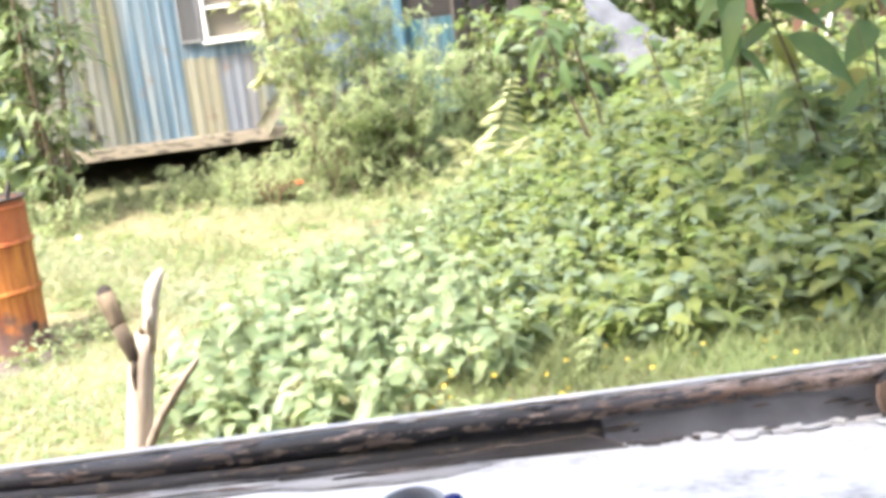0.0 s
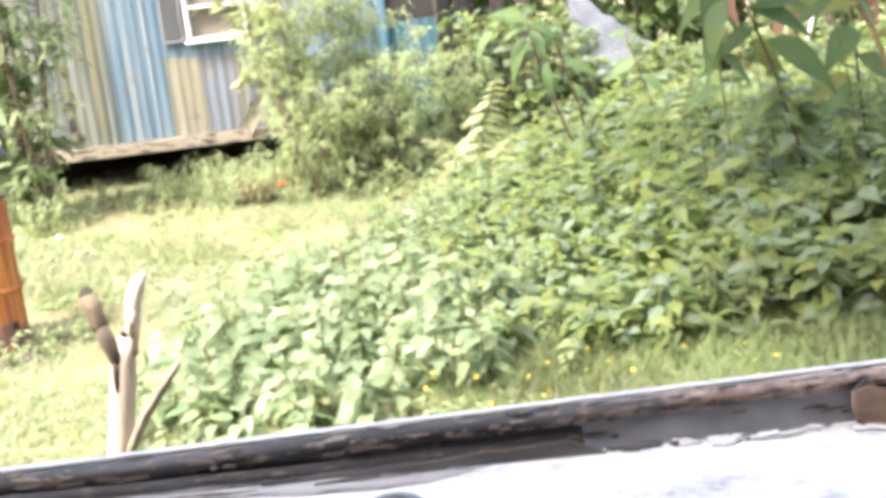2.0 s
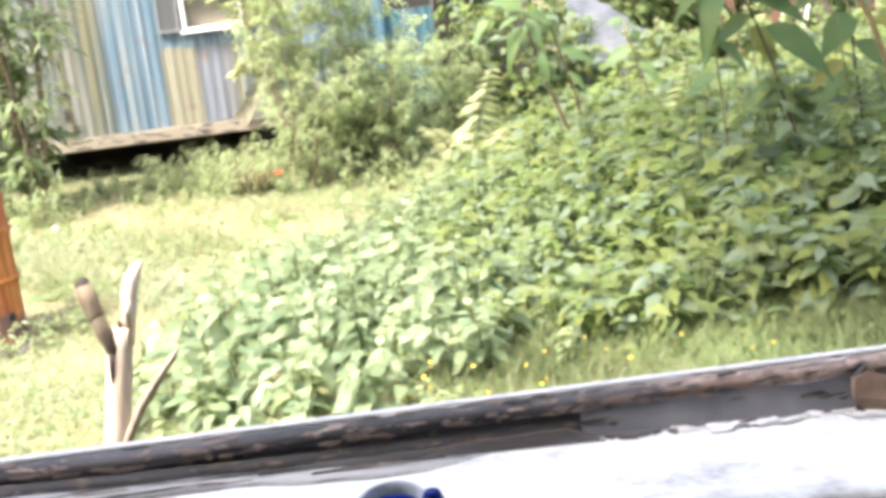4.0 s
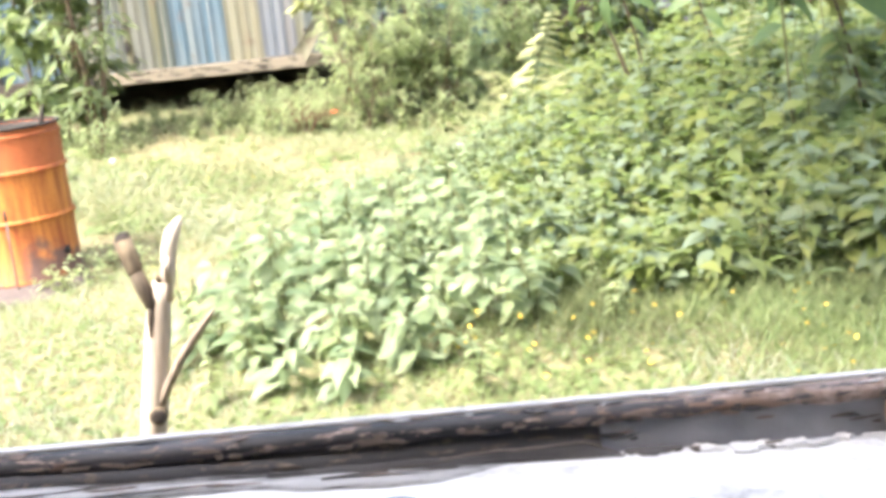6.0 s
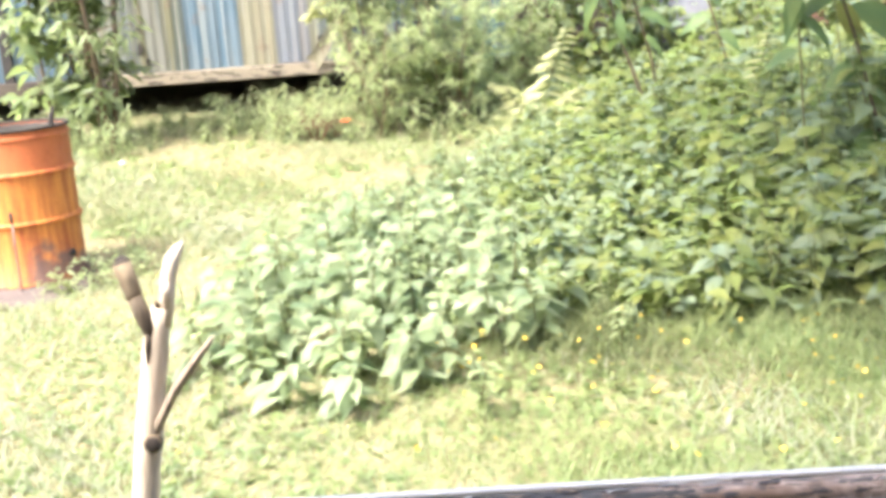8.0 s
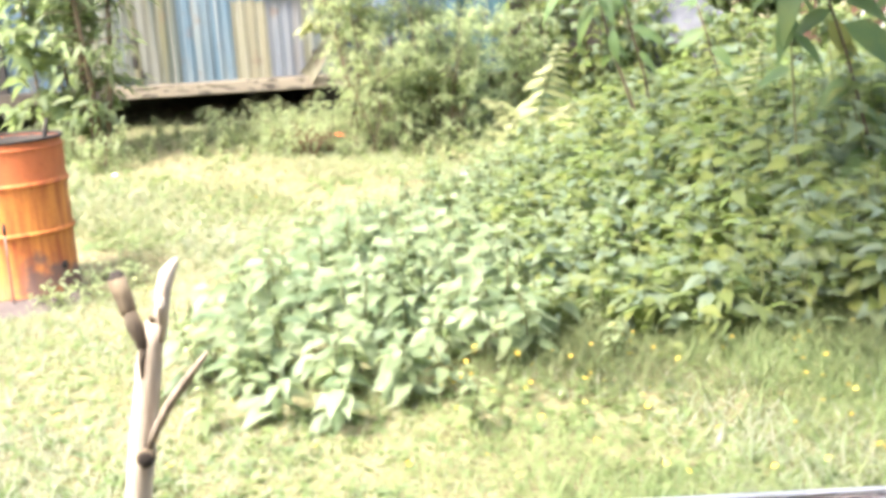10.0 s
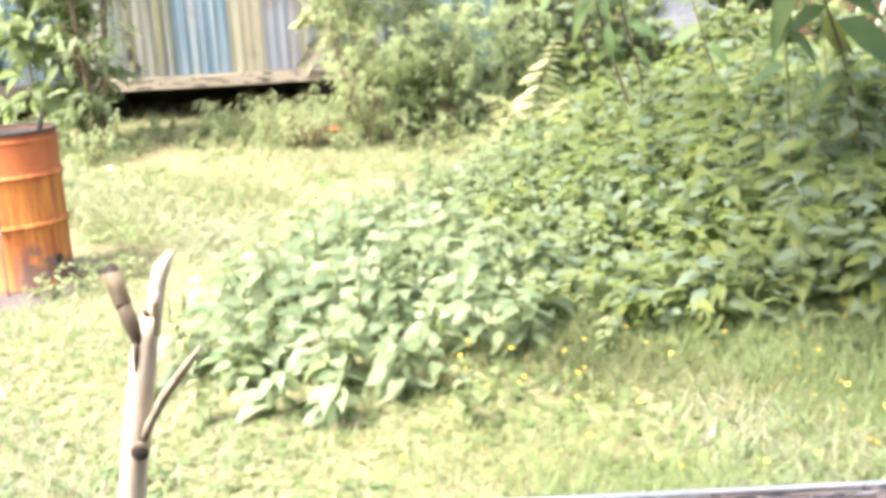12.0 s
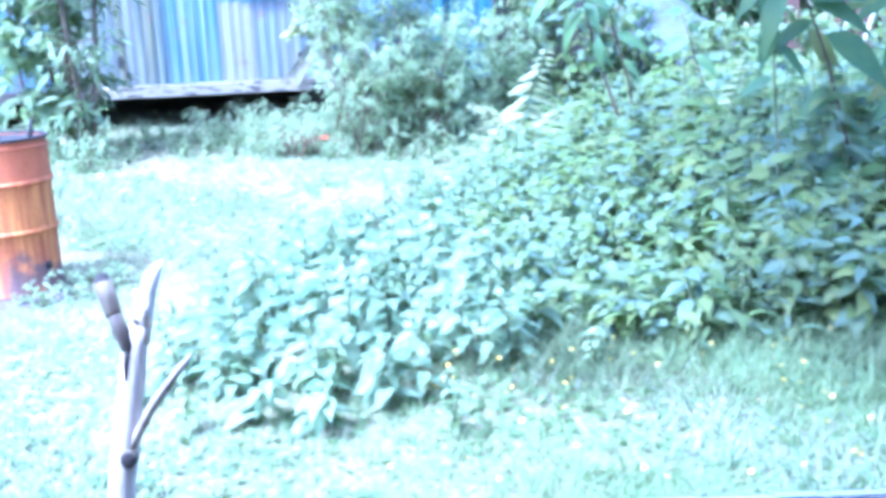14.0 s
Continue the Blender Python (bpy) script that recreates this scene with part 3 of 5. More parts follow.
limb("trunk", [(-0.575, 0, -0.14), (-0.556, 0, 0.3), (-0.532, 0.004, 0.62), (-0.508, 0, 0.79), (-0.497, 0, 0.86), (-0.487, 0.001, 0.905), (-0.4805, 0, 0.95), (-0.469, 0, 1.0), (-0.4605, 0.001, 1.043), (-0.4515, 0.002, 1.089), (-0.443, 0.004, 1.118)],
     [0.027, 0.0255, 0.0235, 0.0215, 0.0212, 0.0222, 0.0208, 0.0202, 0.0200, 0.0185, 0.0145], POST_WOOD, "pale peeled trunk", 16)
limb("thick_branch", [(-0.4795, -0.004, 1.137), (-0.4812, -0.003, 1.146), (-0.4865, -0.002, 1.168), (-0.4922, -0.001, 1.193)], [0.0125, 0.0142, 0.0142, 0.0144], POST_BARK, "thick sawn branch with tan bark", 16)
limb("stripped_length", [(-0.4595, -0.004, 1.060), (-0.4630, -0.009, 1.090), (-0.4705, -0.008, 1.112), (-0.4790, -0.005, 1.140)], [0.0060, 0.0118, 0.0128, 0.0122], DARK_BARK, "dark stripped length of the branch", 14)
limb("bark_split", [(-0.4690, -0.0195, 1.035), (-0.4670, -0.0185, 1.062), (-0.4640, -0.0160, 1.082)], [0.0012, 0.0042, 0.0050], DARK_BARK, "dark split running down the trunk", 8)
limb("sawn_end", [(-0.4922, -0.0010, 1.1928), (-0.4930, -0.0035, 1.1955)], [0.0138, 0.0126], CUT_WOOD, "dark sawn end", 14)
limb("pale_branch", [(-0.444, 0.003, 1.090), (-0.4345, 0.005, 1.120), (-0.4290, 0.006, 1.145), (-0.4260, 0.008, 1.168), (-0.4170, 0.010, 1.192), (-0.4060, 0.012, 1.208), (-0.3995, 0.013, 1.217)], [0.0140, 0.0118, 0.0112, 0.0122, 0.0120, 0.0075, 0.0018], POST_WOOD, "pale split branch", 14)
limb("spur", [(-0.4300, -0.006, 1.120), (-0.4290, -0.012, 1.145), (-0.4280, -0.013, 1.160)], [0.0065, 0.0075, 0.0062], POST_WOOD)
limb("nub", [(-0.4470, 0.0, 1.112), (-0.4462, -0.006, 1.128), (-0.4458, -0.007, 1.133)], [0.0050, 0.0042, 0.0030], POST_BARK)
limb("thin_branch", [(-0.4774, -0.006, 0.9145), (-0.4672, -0.014, 0.9312), (-0.4456, -0.030, 0.9678), (-0.4245, -0.045, 1.0019), (-0.3957, -0.062, 1.0386), (-0.3735, -0.074, 1.0659), (-0.3592, -0.083, 1.0823), (-0.3500, -0.088, 1.0950)], [0.0080, 0.0072, 0.0074, 0.0075, 0.0070, 0.0060, 0.0046, 0.0020], GREY_BARK, "thin side branch with bark")
limb("knot", [(-0.4800, -0.008, 0.902), (-0.4775, -0.0235, 0.905), (-0.4770, -0.0285, 0.906)], [0.0155, 0.0150, 0.0140], DARK_BARK, "dark brown sawn knot", 14)
limb("knot_end", [(-0.4770, -0.0283, 0.906), (-0.4769, -0.0298, 0.9062)], [0.0122, 0.0105], CUT_WOOD, "dark end of the knot", 12)

# ---- rusty drum ----
DX, DY = -2.185, 6.46
drum = thing("burn_drum", "rusty orange steel drum with an open top in the grass", "drum", (DX, DY, G(DX, DY) + 0.005))
drum.matrix_basis = pose(DX, DY, G(DX, DY) + 0.005, -2.5, 0.3, 15)
R, H = 0.286, 0.80
rings = [(0.001, 0.012), (R - 0.012, 0.012), (R - 0.008, 0.0), (R + 0.004, 0.004), (R + 0.004, 0.016), (R - 0.003, 0.022)]
for zc in (0.325, 0.575):
    rings += [(R - 0.003, zc - 0.03), (R - 0.001, zc - 0.018), (R - 0.001, zc + 0.018), (R - 0.003, zc + 0.03)]
rings += [(R - 0.003, 0.735), (R - 0.002, 0.755), (R - 0.008, 0.78), (R - 0.004, H - 0.006), (R - 0.008, H - 0.01), (R - 0.012, 0.5), (0.001, 0.03)]
shell_v, shell_f = lathe(rings, 64)
shell_v = [(x * (1 + 0.006 * noise.noise((x * 5, y * 5, z * 4))), y * (1 + 0.006 * noise.noise((x * 5 + 3, y * 5, z * 4))), z) for x, y, z in shell_v]
child("shell", mesh_of("shell", shell_v, shell_f, DRUM), drum)
for zc in (0.325, 0.575):
    child("rolling_hoop", mesh_of("rolling_hoop", *lathe([(R - 0.002, zc - 0.016), (R + 0.007, zc - 0.009), (R + 0.010, zc), (R + 0.007, zc + 0.009), (R - 0.002, zc + 0.016)], 64), DRUM), drum, "raised hoop ring")
child("top_rim", mesh_of("top_rim", *lathe([(R - 0.008, H - 0.01), (R + 0.003, H - 0.008), (R + 0.006, H), (R + 0.001, H + 0.007), (R - 0.008, H + 0.004)], 64), CHAR_AND_SHADE), drum, "dark burnt rolled rim")
# black of the liner is soot plus the shade inside the drum
child("liner", mesh_of("liner", *lathe([(R - 0.014, H - 0.012), (R - 0.011, H - 0.012), (R - 0.014, 0.06), (0.001, 0.06), (0.001, 0.064), (R - 0.018, 0.064)], 48), CHAR_AND_SHADE), drum, "sooty inside, its black also standing for the shade in the drum")
child("shoulder_bead", mesh_of("shoulder_bead", *lathe([(R - 0.003, 0.745), (R + 0.004, 0.751), (R + 0.004, 0.759), (R - 0.003, 0.765)], 64), DRUM), drum)
# solid plug, near black for the shade in the rust hole
child("rust_hole", mesh_of("rust_hole", *tube([(0, 0, 0), (0, -0.012, 0)], [0.024, 0.020], 9, 0.3), CHAR_AND_SHADE), drum, "ragged rust hole, its inner shade painted near black", Matrix.Rotation(radians(66 - 15), 4, 'Z') @ Matrix.Translation((0, -R + 0.008, 0.14)))
# low uneven pinkish grey patch round the drum's foot
patch_v, patch_f = [(0.0, 0.0, 0.03)], []
for r_ in range(1, 7):
    for k_ in range(36):
        a_ = 2 * math.pi * k_ / 36
        rad = r_ / 6 * (0.44 + 0.07 * noise.noise((math.cos(a_) * 2, math.sin(a_) * 2, 3.0)))
        patch_v.append((rad * math.cos(a_), rad * math.sin(a_), 0.032 * (1 - (r_ / 6) ** 3) - 0.012 * (r_ == 6) + 0.012 * noise.noise((rad * math.cos(a_) * 14, rad * math.sin(a_) * 14, 1.0))))
patch_f = [(0, 1 + k_, 1 + (k_ + 1) % 36) for k_ in range(36)] + [(1 + r_ * 36 + k_, 1 + (r_ + 1) * 36 + k_, 1 + (r_ + 1) * 36 + (k_ + 1) % 36, 1 + r_ * 36 + (k_ + 1) % 36) for r_ in range(5) for k_ in range(36)]
ash = thing("ash_heap", "low pinkish grey patch round the foot of the drum", "ash", (-2.2, 6.38, G(-2.2, 6.38) - 0.004))
child("ash", mesh_of("ash", patch_v, patch_f, PINK_GREY), ash)
rod = thing("iron_rod", "thin weathered iron rod stuck in the ground against the drum", "rod", (-2.135, 6.12, G(-2.135, 6.12)))
child("shaft", mesh_of("shaft", *tube([(0, 0, -0.05), (0.0, 0.005, 0.06), (-0.004, 0.02, 0.25), (-0.006, 0.035, 0.38)], [0.006, 0.006, 0.006, 0.006], 8), IRON), rod)
child("knob", mesh_of("knob", *tube([(-0.006, 0.034, 0.375), (-0.006, 0.035, 0.40), (-0.007, 0.036, 0.43)], [0.009, 0.010, 0.007], 8), CHAR_AND_SHADE), rod, "charred tip")
charred = thing("charred_stick", "charred black stick poking out of the drum", "stick", (-2.10, 6.52, 0.05))
child("shaft", mesh_of("shaft", *tube([(0, 0, 0.02), (0.04, 0.0, 0.5), (0.10, 0, 0.72), (0.12, 0, 0.80), (0.13, 0.01, 0.845)], [0.018, 0.017, 0.016, 0.014, 0.006], 8, 0.1), CHAR_AND_SHADE), charred)

# ---- house with corrugated siding ----
HY = 11.62
house = thing("house", "old raised house clad in faded blue and cream corrugated metal", "house", (-2.8, HY, G(-2.8, HY)))
hx, hz = -2.8, G(-2.8, HY)


def hbox(name, x0, x1, y0, y1, z0, z1, material, label="", bevel=0.0, parent=None):
    return part(name, box(x0 - hx, x1 - hx, y0, y1, z0 - hz, z1 - hz), material, parent or house, label, bevel)


BLUE = painted_sheet("faded_blue_sheet", (0.080, 0.133, 0.179), (0.128, 0.175, 0.213), (0.182, 0.211, 0.219))
BLUE2 = painted_sheet("strong_blue_sheet", (0.045, 0.086, 0.125), (0.067, 0.111, 0.147), (0.102, 0.131, 0.147))
CREAM = painted_sheet("cream_sheet", (0.192, 0.176, 0.121), (0.229, 0.217, 0.158), (0.153, 0.153, 0.135))
PALE = painted_sheet("pale_grey_blue_sheet", (0.134, 0.154, 0.187), (0.170, 0.176, 0.190), (0.146, 0.138, 0.131))
GREYGREEN = painted_sheet("grey_green_sheet", (0.126, 0.144, 0.134), (0.197, 0.191, 0.136), (0.088, 0.112, 0.120))
OLIVE = painted_sheet("olive_streaked_sheet", (0.130, 0.125, 0.076), (0.083, 0.099, 0.092), (0.172, 0.172, 0.153))
TEAL = painted_sheet("teal_sheet", (0.031, 0.083, 0.106), (0.045, 0.110, 0.132), (0.072, 0.122, 0.141))


def sheet(x0, x1, z0, z1, material, proud=0.0, label="", pitch=0.095, amp=0.0045):
    """One sheet of corrugated metal with thickness, its foot slightly uneven."""
    n = max(8, int((x1 - x0) / pitch * 8))
    front, backside = [], []
    tilt = random.uniform(-0.004, 0.004)
    for row in range(5):
        s = row / 4
        for i in range(n + 1):
            x = x0 + (x1 - x0) * i / n
            y = -0.012 - proud - amp * math.cos(2 * math.pi * (x - x0) / pitch) + 0.003 * noise.noise((x * 3, s * 3, 0)) + tilt * s
            z = z0 + (z1 - z0) * s + (0.012 * noise.noise((x * 2, 1.0, 0.0)) if row == 0 else 0)
            front.append((x - hx, y, z - hz))
            backside.append((x - hx, y + 0.002, z - hz))
    w, k = n + 1, len(front)
    faces = []
    for r in range(4):
        for i in range(n):
            a = r * w + i
            faces += [(a, a + 1, a + w + 1, a + w), (k + a + 1, k + a, k + a + w, k + a + w + 1)]
    foot = front[:w] + backside[:w]
    faces += [(2 * k + i, 2 * k + w + i, 2 * k + w + i + 1, 2 * k + i + 1) for i in range(n)]
    return child("siding_sheet", mesh_of("siding_sheet", front + backside + foot, faces, material), house, label)


random.seed(11)
WZ0, WZ1 = 0.52, 3.0
# wall core with the window opening
for d in ((-6.6, -1.50, WZ0, WZ1), (-0.85, 0.80, WZ0, WZ1), (-1.50, -0.85, WZ0, 1.36), (-1.50, -0.85, 2.05, WZ1)):
    hbox("wall", d[0], d[1], 0.0, 0.10, d[2], d[3], GREY_BOARD)
hbox("wall", -6.6, 0.8, 3.9, 4.0, 0.1, WZ1, GREY_BOARD)
hbox("wall", -6.6, -6.5, 0.1, 3.9, WZ0, WZ1, GREY_BOARD)
hbox("wall", 0.7, 0.8, 0.1, 3.9, WZ0, WZ1, GREY_BOARD)
# near-black colour deepens the shade under the raised floor
hbox("house_floor", -6.5, 0.7, 0.05, 3.9, 0.46, 0.515, DARK_WOOD, "floor boards coloured near black for the shade below the house")
hbox("roof", -6.9, 1.1, -0.35, 4.3, WZ1, WZ1 + 0.08, ROOFING)
for x0, x1, z0, z1, m, pr, lab in (
        (-6.6, -5.9, WZ0, WZ1, BLUE2, 0, "strong blue corrugated sheet"), (-5.9, -5.2, WZ0, WZ1, BLUE2, 0.004, ""), (-5.2, -4.5, WZ0, WZ1, BLUE2, 0, ""), (-4.5, -3.95, WZ0, WZ1, BLUE2, 0.004, ""),
        (-3.86, -3.3, WZ0, WZ1, BLUE2, 0, ""), (-3.3, -2.75, WZ0, WZ1, GREYGREEN, 0.004, "grey-green streaked sheet"), (-2.75, -2.24, WZ0, WZ1, OLIVE, 0, "olive and cream streaked sheet"),
        (-2.24, -1.97, WZ0, WZ1, BLUE, 0.005, "faded blue corrugated sheet"), (-1.97, -1.72, WZ0, WZ1, BLUE, 0, ""), (-1.74, -1.42, WZ0, 1.24, CREAM, 0.006, "cream-yellow corrugated sheet"),
        (-1.42, -1.10, WZ0, 1.24, PALE, 0.001, "pale blue-grey corrugated sheet"), (-1.10, -0.70, WZ0, 1.24, GREYGREEN, 0.005, ""), (-1.72, -1.52, 1.23, WZ1, BLUE, 0.002, ""),
        (-1.52, -0.83, 1.22, 1.35, BLUE, 0.012, ""), (-1.52, -0.83, 2.07, WZ1, BLUE, 0.002, ""), (-0.83, -0.3, 1.23, WZ1, BLUE, 0.001, ""), (-0.70, -0.3, WZ0, 1.24, BLUE, 0.001, ""), (-0.3, 0.24, WZ0, WZ1, BLUE2, 0.004, ""),
        (0.33, 0.78, 0.45, 1.33, TEAL, 0.0, "dark teal sheet"), (0.33, 0.78, 1.62, WZ1, TEAL, 0.0, "")):
    sheet(x0, x1, z0, z1, m, pr, lab)
hbox("corner_post", 0.245, 0.325, -0.06, -0.002, 0.3, WZ1, painted_sheet("post_blue", (0.05, 0.12, 0.17), (0.07, 0.16, 0.21), (0.10, 0.16, 0.18)), "dark blue post", 0.004)
hbox("corner_post", -3.95, -3.86, -0.05, -0.002, 0.3, WZ1, DARK_WOOD, "dark gap post", 0.004)
# flat black panel stands in for the shade inside the hatch
hbox("opening_shade", 0.34, 0.77, -0.012, -0.003, 1.34, 1.61, CHAR_AND_SHADE, "black panel painted as the shade inside an open hatch")
random.seed(5)
bx = -6.6
for w in (1.7, 1.9, 2.45):
    hbox("sill_beam", bx, bx + w - 0.01, -0.075, 0.05, 0.405 + random.uniform(-0.01, 0.006), 0.515, BEAM_WOOD if w > 2 else DARK_BEAM, "weathered timber sill beam with dark stains" if w > 2 else "dark length of the sill beam", 0.006)
    bx += w
hbox("sill_beam", -0.54, 0.24, -0.06, 0.05, 0.40, 0.51, BEAM_WOOD, "", 0.006)
# piers take the same near black, as shade below the house
for x in (-6.3, -4.9, -3.5, -0.9, 0.3):
    hbox("pier", x - 0.1, x + 0.1, 0.35, 0.6, 0.05, 0.46, CHAR_AND_SHADE, "block pier coloured near black for the shade below the house", 0.01)


def tear(x, z, w, h, seed, label):
    """A ragged hole rusted through a sheet, its shade painted near black."""
    r = random.Random(seed)
    ring = [(math.cos(a) * w * r.uniform(0.5, 1.1), 0.0, math.sin(a) * h * r.uniform(0.6, 1.1)) for a in np.linspace(0, 6.28, 13)[:-1]]
    n = len(ring)
    verts = ring + [(px_, 0.006, pz_) for px_, _, pz_ in ring]
    faces = [tuple(range(n)), tuple(range(2 * n - 1, n - 1, -1))] + [(i, n + i, n + (i + 1) % n, (i + 1) % n) for i in range(n)]
    child("torn_hole", mesh_of("torn_hole", verts, faces, CHAR_AND_SHADE, False), house, label, pose(x - hx, -0.0245, z - hz))


tear(-2.66, 0.94, 0.035, 0.028, 1, "torn hole in the siding, its shade painted near black")
tear(-2.67, 0.74, 0.028, 0.075, 2, "")
tear(-2.61, 0.62, 0.022, 0.05, 3, "")
tear(-0.93, 0.97, 0.05, 0.06, 4, "")
tear(-1.00, 0.72, 0.04, 0.04, 5, "")
# loose corner of a sheet, curled away from the wall
fv, ff = [], []
for side in (0.0, 0.003):
    for i in range(9):
        for j in range(5):
            u, v = i / 8, j / 4
            fv.append((-1.16 + 0.34 * u + 0.10 * v - 0.06 * u * v - hx, -0.03 - 0.13 * math.sin(u * 2.6) * (1 - 0.5 * v) - 0.05 * v * v - side, 0.56 + 0.46 * u ** 1.3 - 0.11 * v + 0.012 * noise.noise((u * 6, v * 4, 1)) - hz))
for side in (0, 45):
    ff += [(side + i * 5 + j, side + i * 5 + j + 1, side + (i + 1) * 5 + j + 1, side + (i + 1) * 5 + j) for i in range(8) for j in range(4)]
child("curled_corner", mesh_of("curled_corner", fv, ff, CREAM), house, "cream sheet corner torn loose and curled outwards")

# window
bm = bmesh.new()
for d in ((-1.50, -1.465, 1.36, 2.05), (-0.885, -0.85, 1.36, 2.05), (-1.465, -0.885, 1.36, 1.395), (-1.465, -0.885, 2.015, 2.05)):
    box(d[0] - hx, d[1] - hx, -0.055, 0.06, d[2] - hz, d[3] - hz, bm)
house_window = part("window", bm, WINDOW_PAINT, house, "white-framed window with dark glass", 0.003)
hbox("muntin", -1.465, -0.885, -0.040, 0.02, 1.655, 1.685, WINDOW_PAINT, "white crossbar", 0.003, house_window)
hbox("muntin", -0.975, -0.95, -0.036, 0.016, 1.395, 1.655, WINDOW_PAINT, "", 0.003, house_window)
hbox("window_sill", -1.52, -0.83, -0.085, -0.056, 1.345, 1.372, WINDOW_PAINT, "", 0.003, house_window)
pane = hbox("pane", -1.465, -0.885, 0.022, 0.028, 1.395, 2.015, PANE, "glass with its reflection put into a grey-brown colour", 0.0, house_window)
pane.visible_shadow = False
# louvred shutter
bm = bmesh.new()
for d in ((-1.715, -1.695, 1.37, 2.1), (-1.545, -1.525, 1.37, 2.1), (-1.695, -1.545, 1.37, 1.40), (-1.695, -1.545, 2.07, 2.1)):
    box(d[0] - hx, d[1] - hx, -0.055, -0.024, d[2] - hz, d[3] - hz, bm)
shutter = part("shutter", bm, LOUVRE, house, "dark grey louvred shutter", 0.002)
slat_me = None
for i in range(26):
    z = 1.415 + i * 0.025
    if slat_me is None:
        bm = box(-0.075, 0.075, -0.014, 0.014, -0.0025, 0.0025)
        slat_me = bpy.data.meshes.new("slat")
        bm.to_mesh(slat_me)
        bm.free()
        slat_me.materials.append(LOUVRE)
    child("slat", slat_me, shutter, "", pose(-1.62 - hx, -0.040, z - hz, -38))

# ---- clutter behind the weeds ----
bluff = thing("tarp", "crumpled pale plastic tarp draped over a heap", "tarp", (2.7, 12.3, G(2.7, 12.3)))
tv, tf, TN = [], [], 22
for j in range(TN + 1):
    for i in range(TN + 1):
        u, v = i / TN, j / TN
        ridge = 1.30 * (1 - u) + 0.30 * u
        x = -0.55 + 1.25 * u + 0.15 * (v - 0.5)
        y = -0.5 + 1.0 * v
        z = ridge * (1 - abs(v - 0.55) ** 1.6 * 2.2) + 0.10 * noise.noise((u * 5, v * 5, 0.2)) + 0.05 * noise.noise((u * 13, v * 13, 4))
        tv.append((x, y, max(z, 0.02)))
for j in range(TN):
    for i in range(TN):
        a = j * (TN + 1) + i
        tf.append((a, a + 1, a + TN + 2, a + TN + 1))
child("sheet", mesh_of("sheet", tv, tf, TARP), bluff)


def plank(label, x, y, w, h, lean, turn, material, thick=0.03):
    t = thing("plank", label, "plank", (x, y, G(x, y)), "leaning boards")
    t.matrix_basis = pose(x, y, G(x, y), -6, lean, turn)
    part("board", box(-w / 2, w / 2, -thick / 2, thick / 2, -0.02, h), material, t, "", 0.005)


random.seed(21)
for x, w, m in ((0.92, 0.16, GREY_BOARD), (1.09, 0.15, GREY_BOARD), (1.26, 0.17, BROWN_BOARD), (1.46, 0.15, GREY_BOARD), (1.70, 0.16, GREY_BOARD)):
    plank("weathered grey board leaning upright behind the weeds", x, 12.6 + random.uniform(-0.05, 0.05), w, random.uniform(1.7, 2.3), random.uniform(-4, 3), random.uniform(-8, 8), m)
for x in (4.05, 4.45, 4.7, 5.05, 5.4):
    plank("reddish brown board leaning among the weeds", x, 12.7 + random.uniform(-0.2, 0.2), random.uniform(0.12, 0.2), random.uniform(1.1, 1.7), random.uniform(-14, 10), random.uniform(-15, 15), random.choice((BROWN_BOARD, BROWN_BOARD, GREY_BOARD)))
for x, l in ((4.22, 14), (4.42, 18)):
    p = thing("white_pole", "thin white pole leaning among the boards", "pole", (x, 12.35, G(x, 12.35)), "white poles")
    child("shaft", mesh_of("shaft", *tube([(0, 0, -0.02), (math.tan(radians(l)) * 0.9, 0.05, 0.9), (math.tan(radians(l)) * 1.6, 0.1, 1.6)], [0.018, 0.018, 0.018], 10), WINDOW_PAINT), p)

# ---- plants ----


def stem_leaves(height, count, size, lean, seed, start=0.25, droop=(-0.85, 0.15), spread=0.0):
    """Positions and angles of leaves round a curved stem; returns stem points too."""
    r = np.random.default_rng(seed)
    top = np.array([lean[0], lean[1], height])
    bend = np.array([r.normal() * 0.05, r.normal() * 0.05, 0]) * height
    s = np.linspace(start, 1.0, count) + r.uniform(-0.03, 0.03, count)
    pts = top[None, :] * s[:, None] + bend[None, :] * np.sin(np.pi * np.clip(s, 0, 1))[:, None]
    yaw = np.arange(count) * 2.4 + r.uniform(-0.5, 0.5, count)
    pitch = r.uniform(droop[0], droop[1], count) + 0.45 * np.clip(s, 0, 1) ** 3
    off = np.stack([-np.sin(yaw), np.cos(yaw), np.zeros(count)], -1) * (spread * r.uniform(0.2, 1, count))[:, None]
    sizes = size * r.uniform(0.65, 1.15, count) * (1.1 - 0.5 * np.clip(s, 0, 1) ** 4)
    line = [top * q + bend * math.sin(math.pi * q) for q in (0, 0.25, 0.5, 0.75, 1.0)]
    line[0] = line[0] - np.array([0, 0, 0.04])
    return line, pts + off, yaw, pitch, r.uniform(-0.4, 0.4, count) - 0.3 * np.sin(yaw), sizes


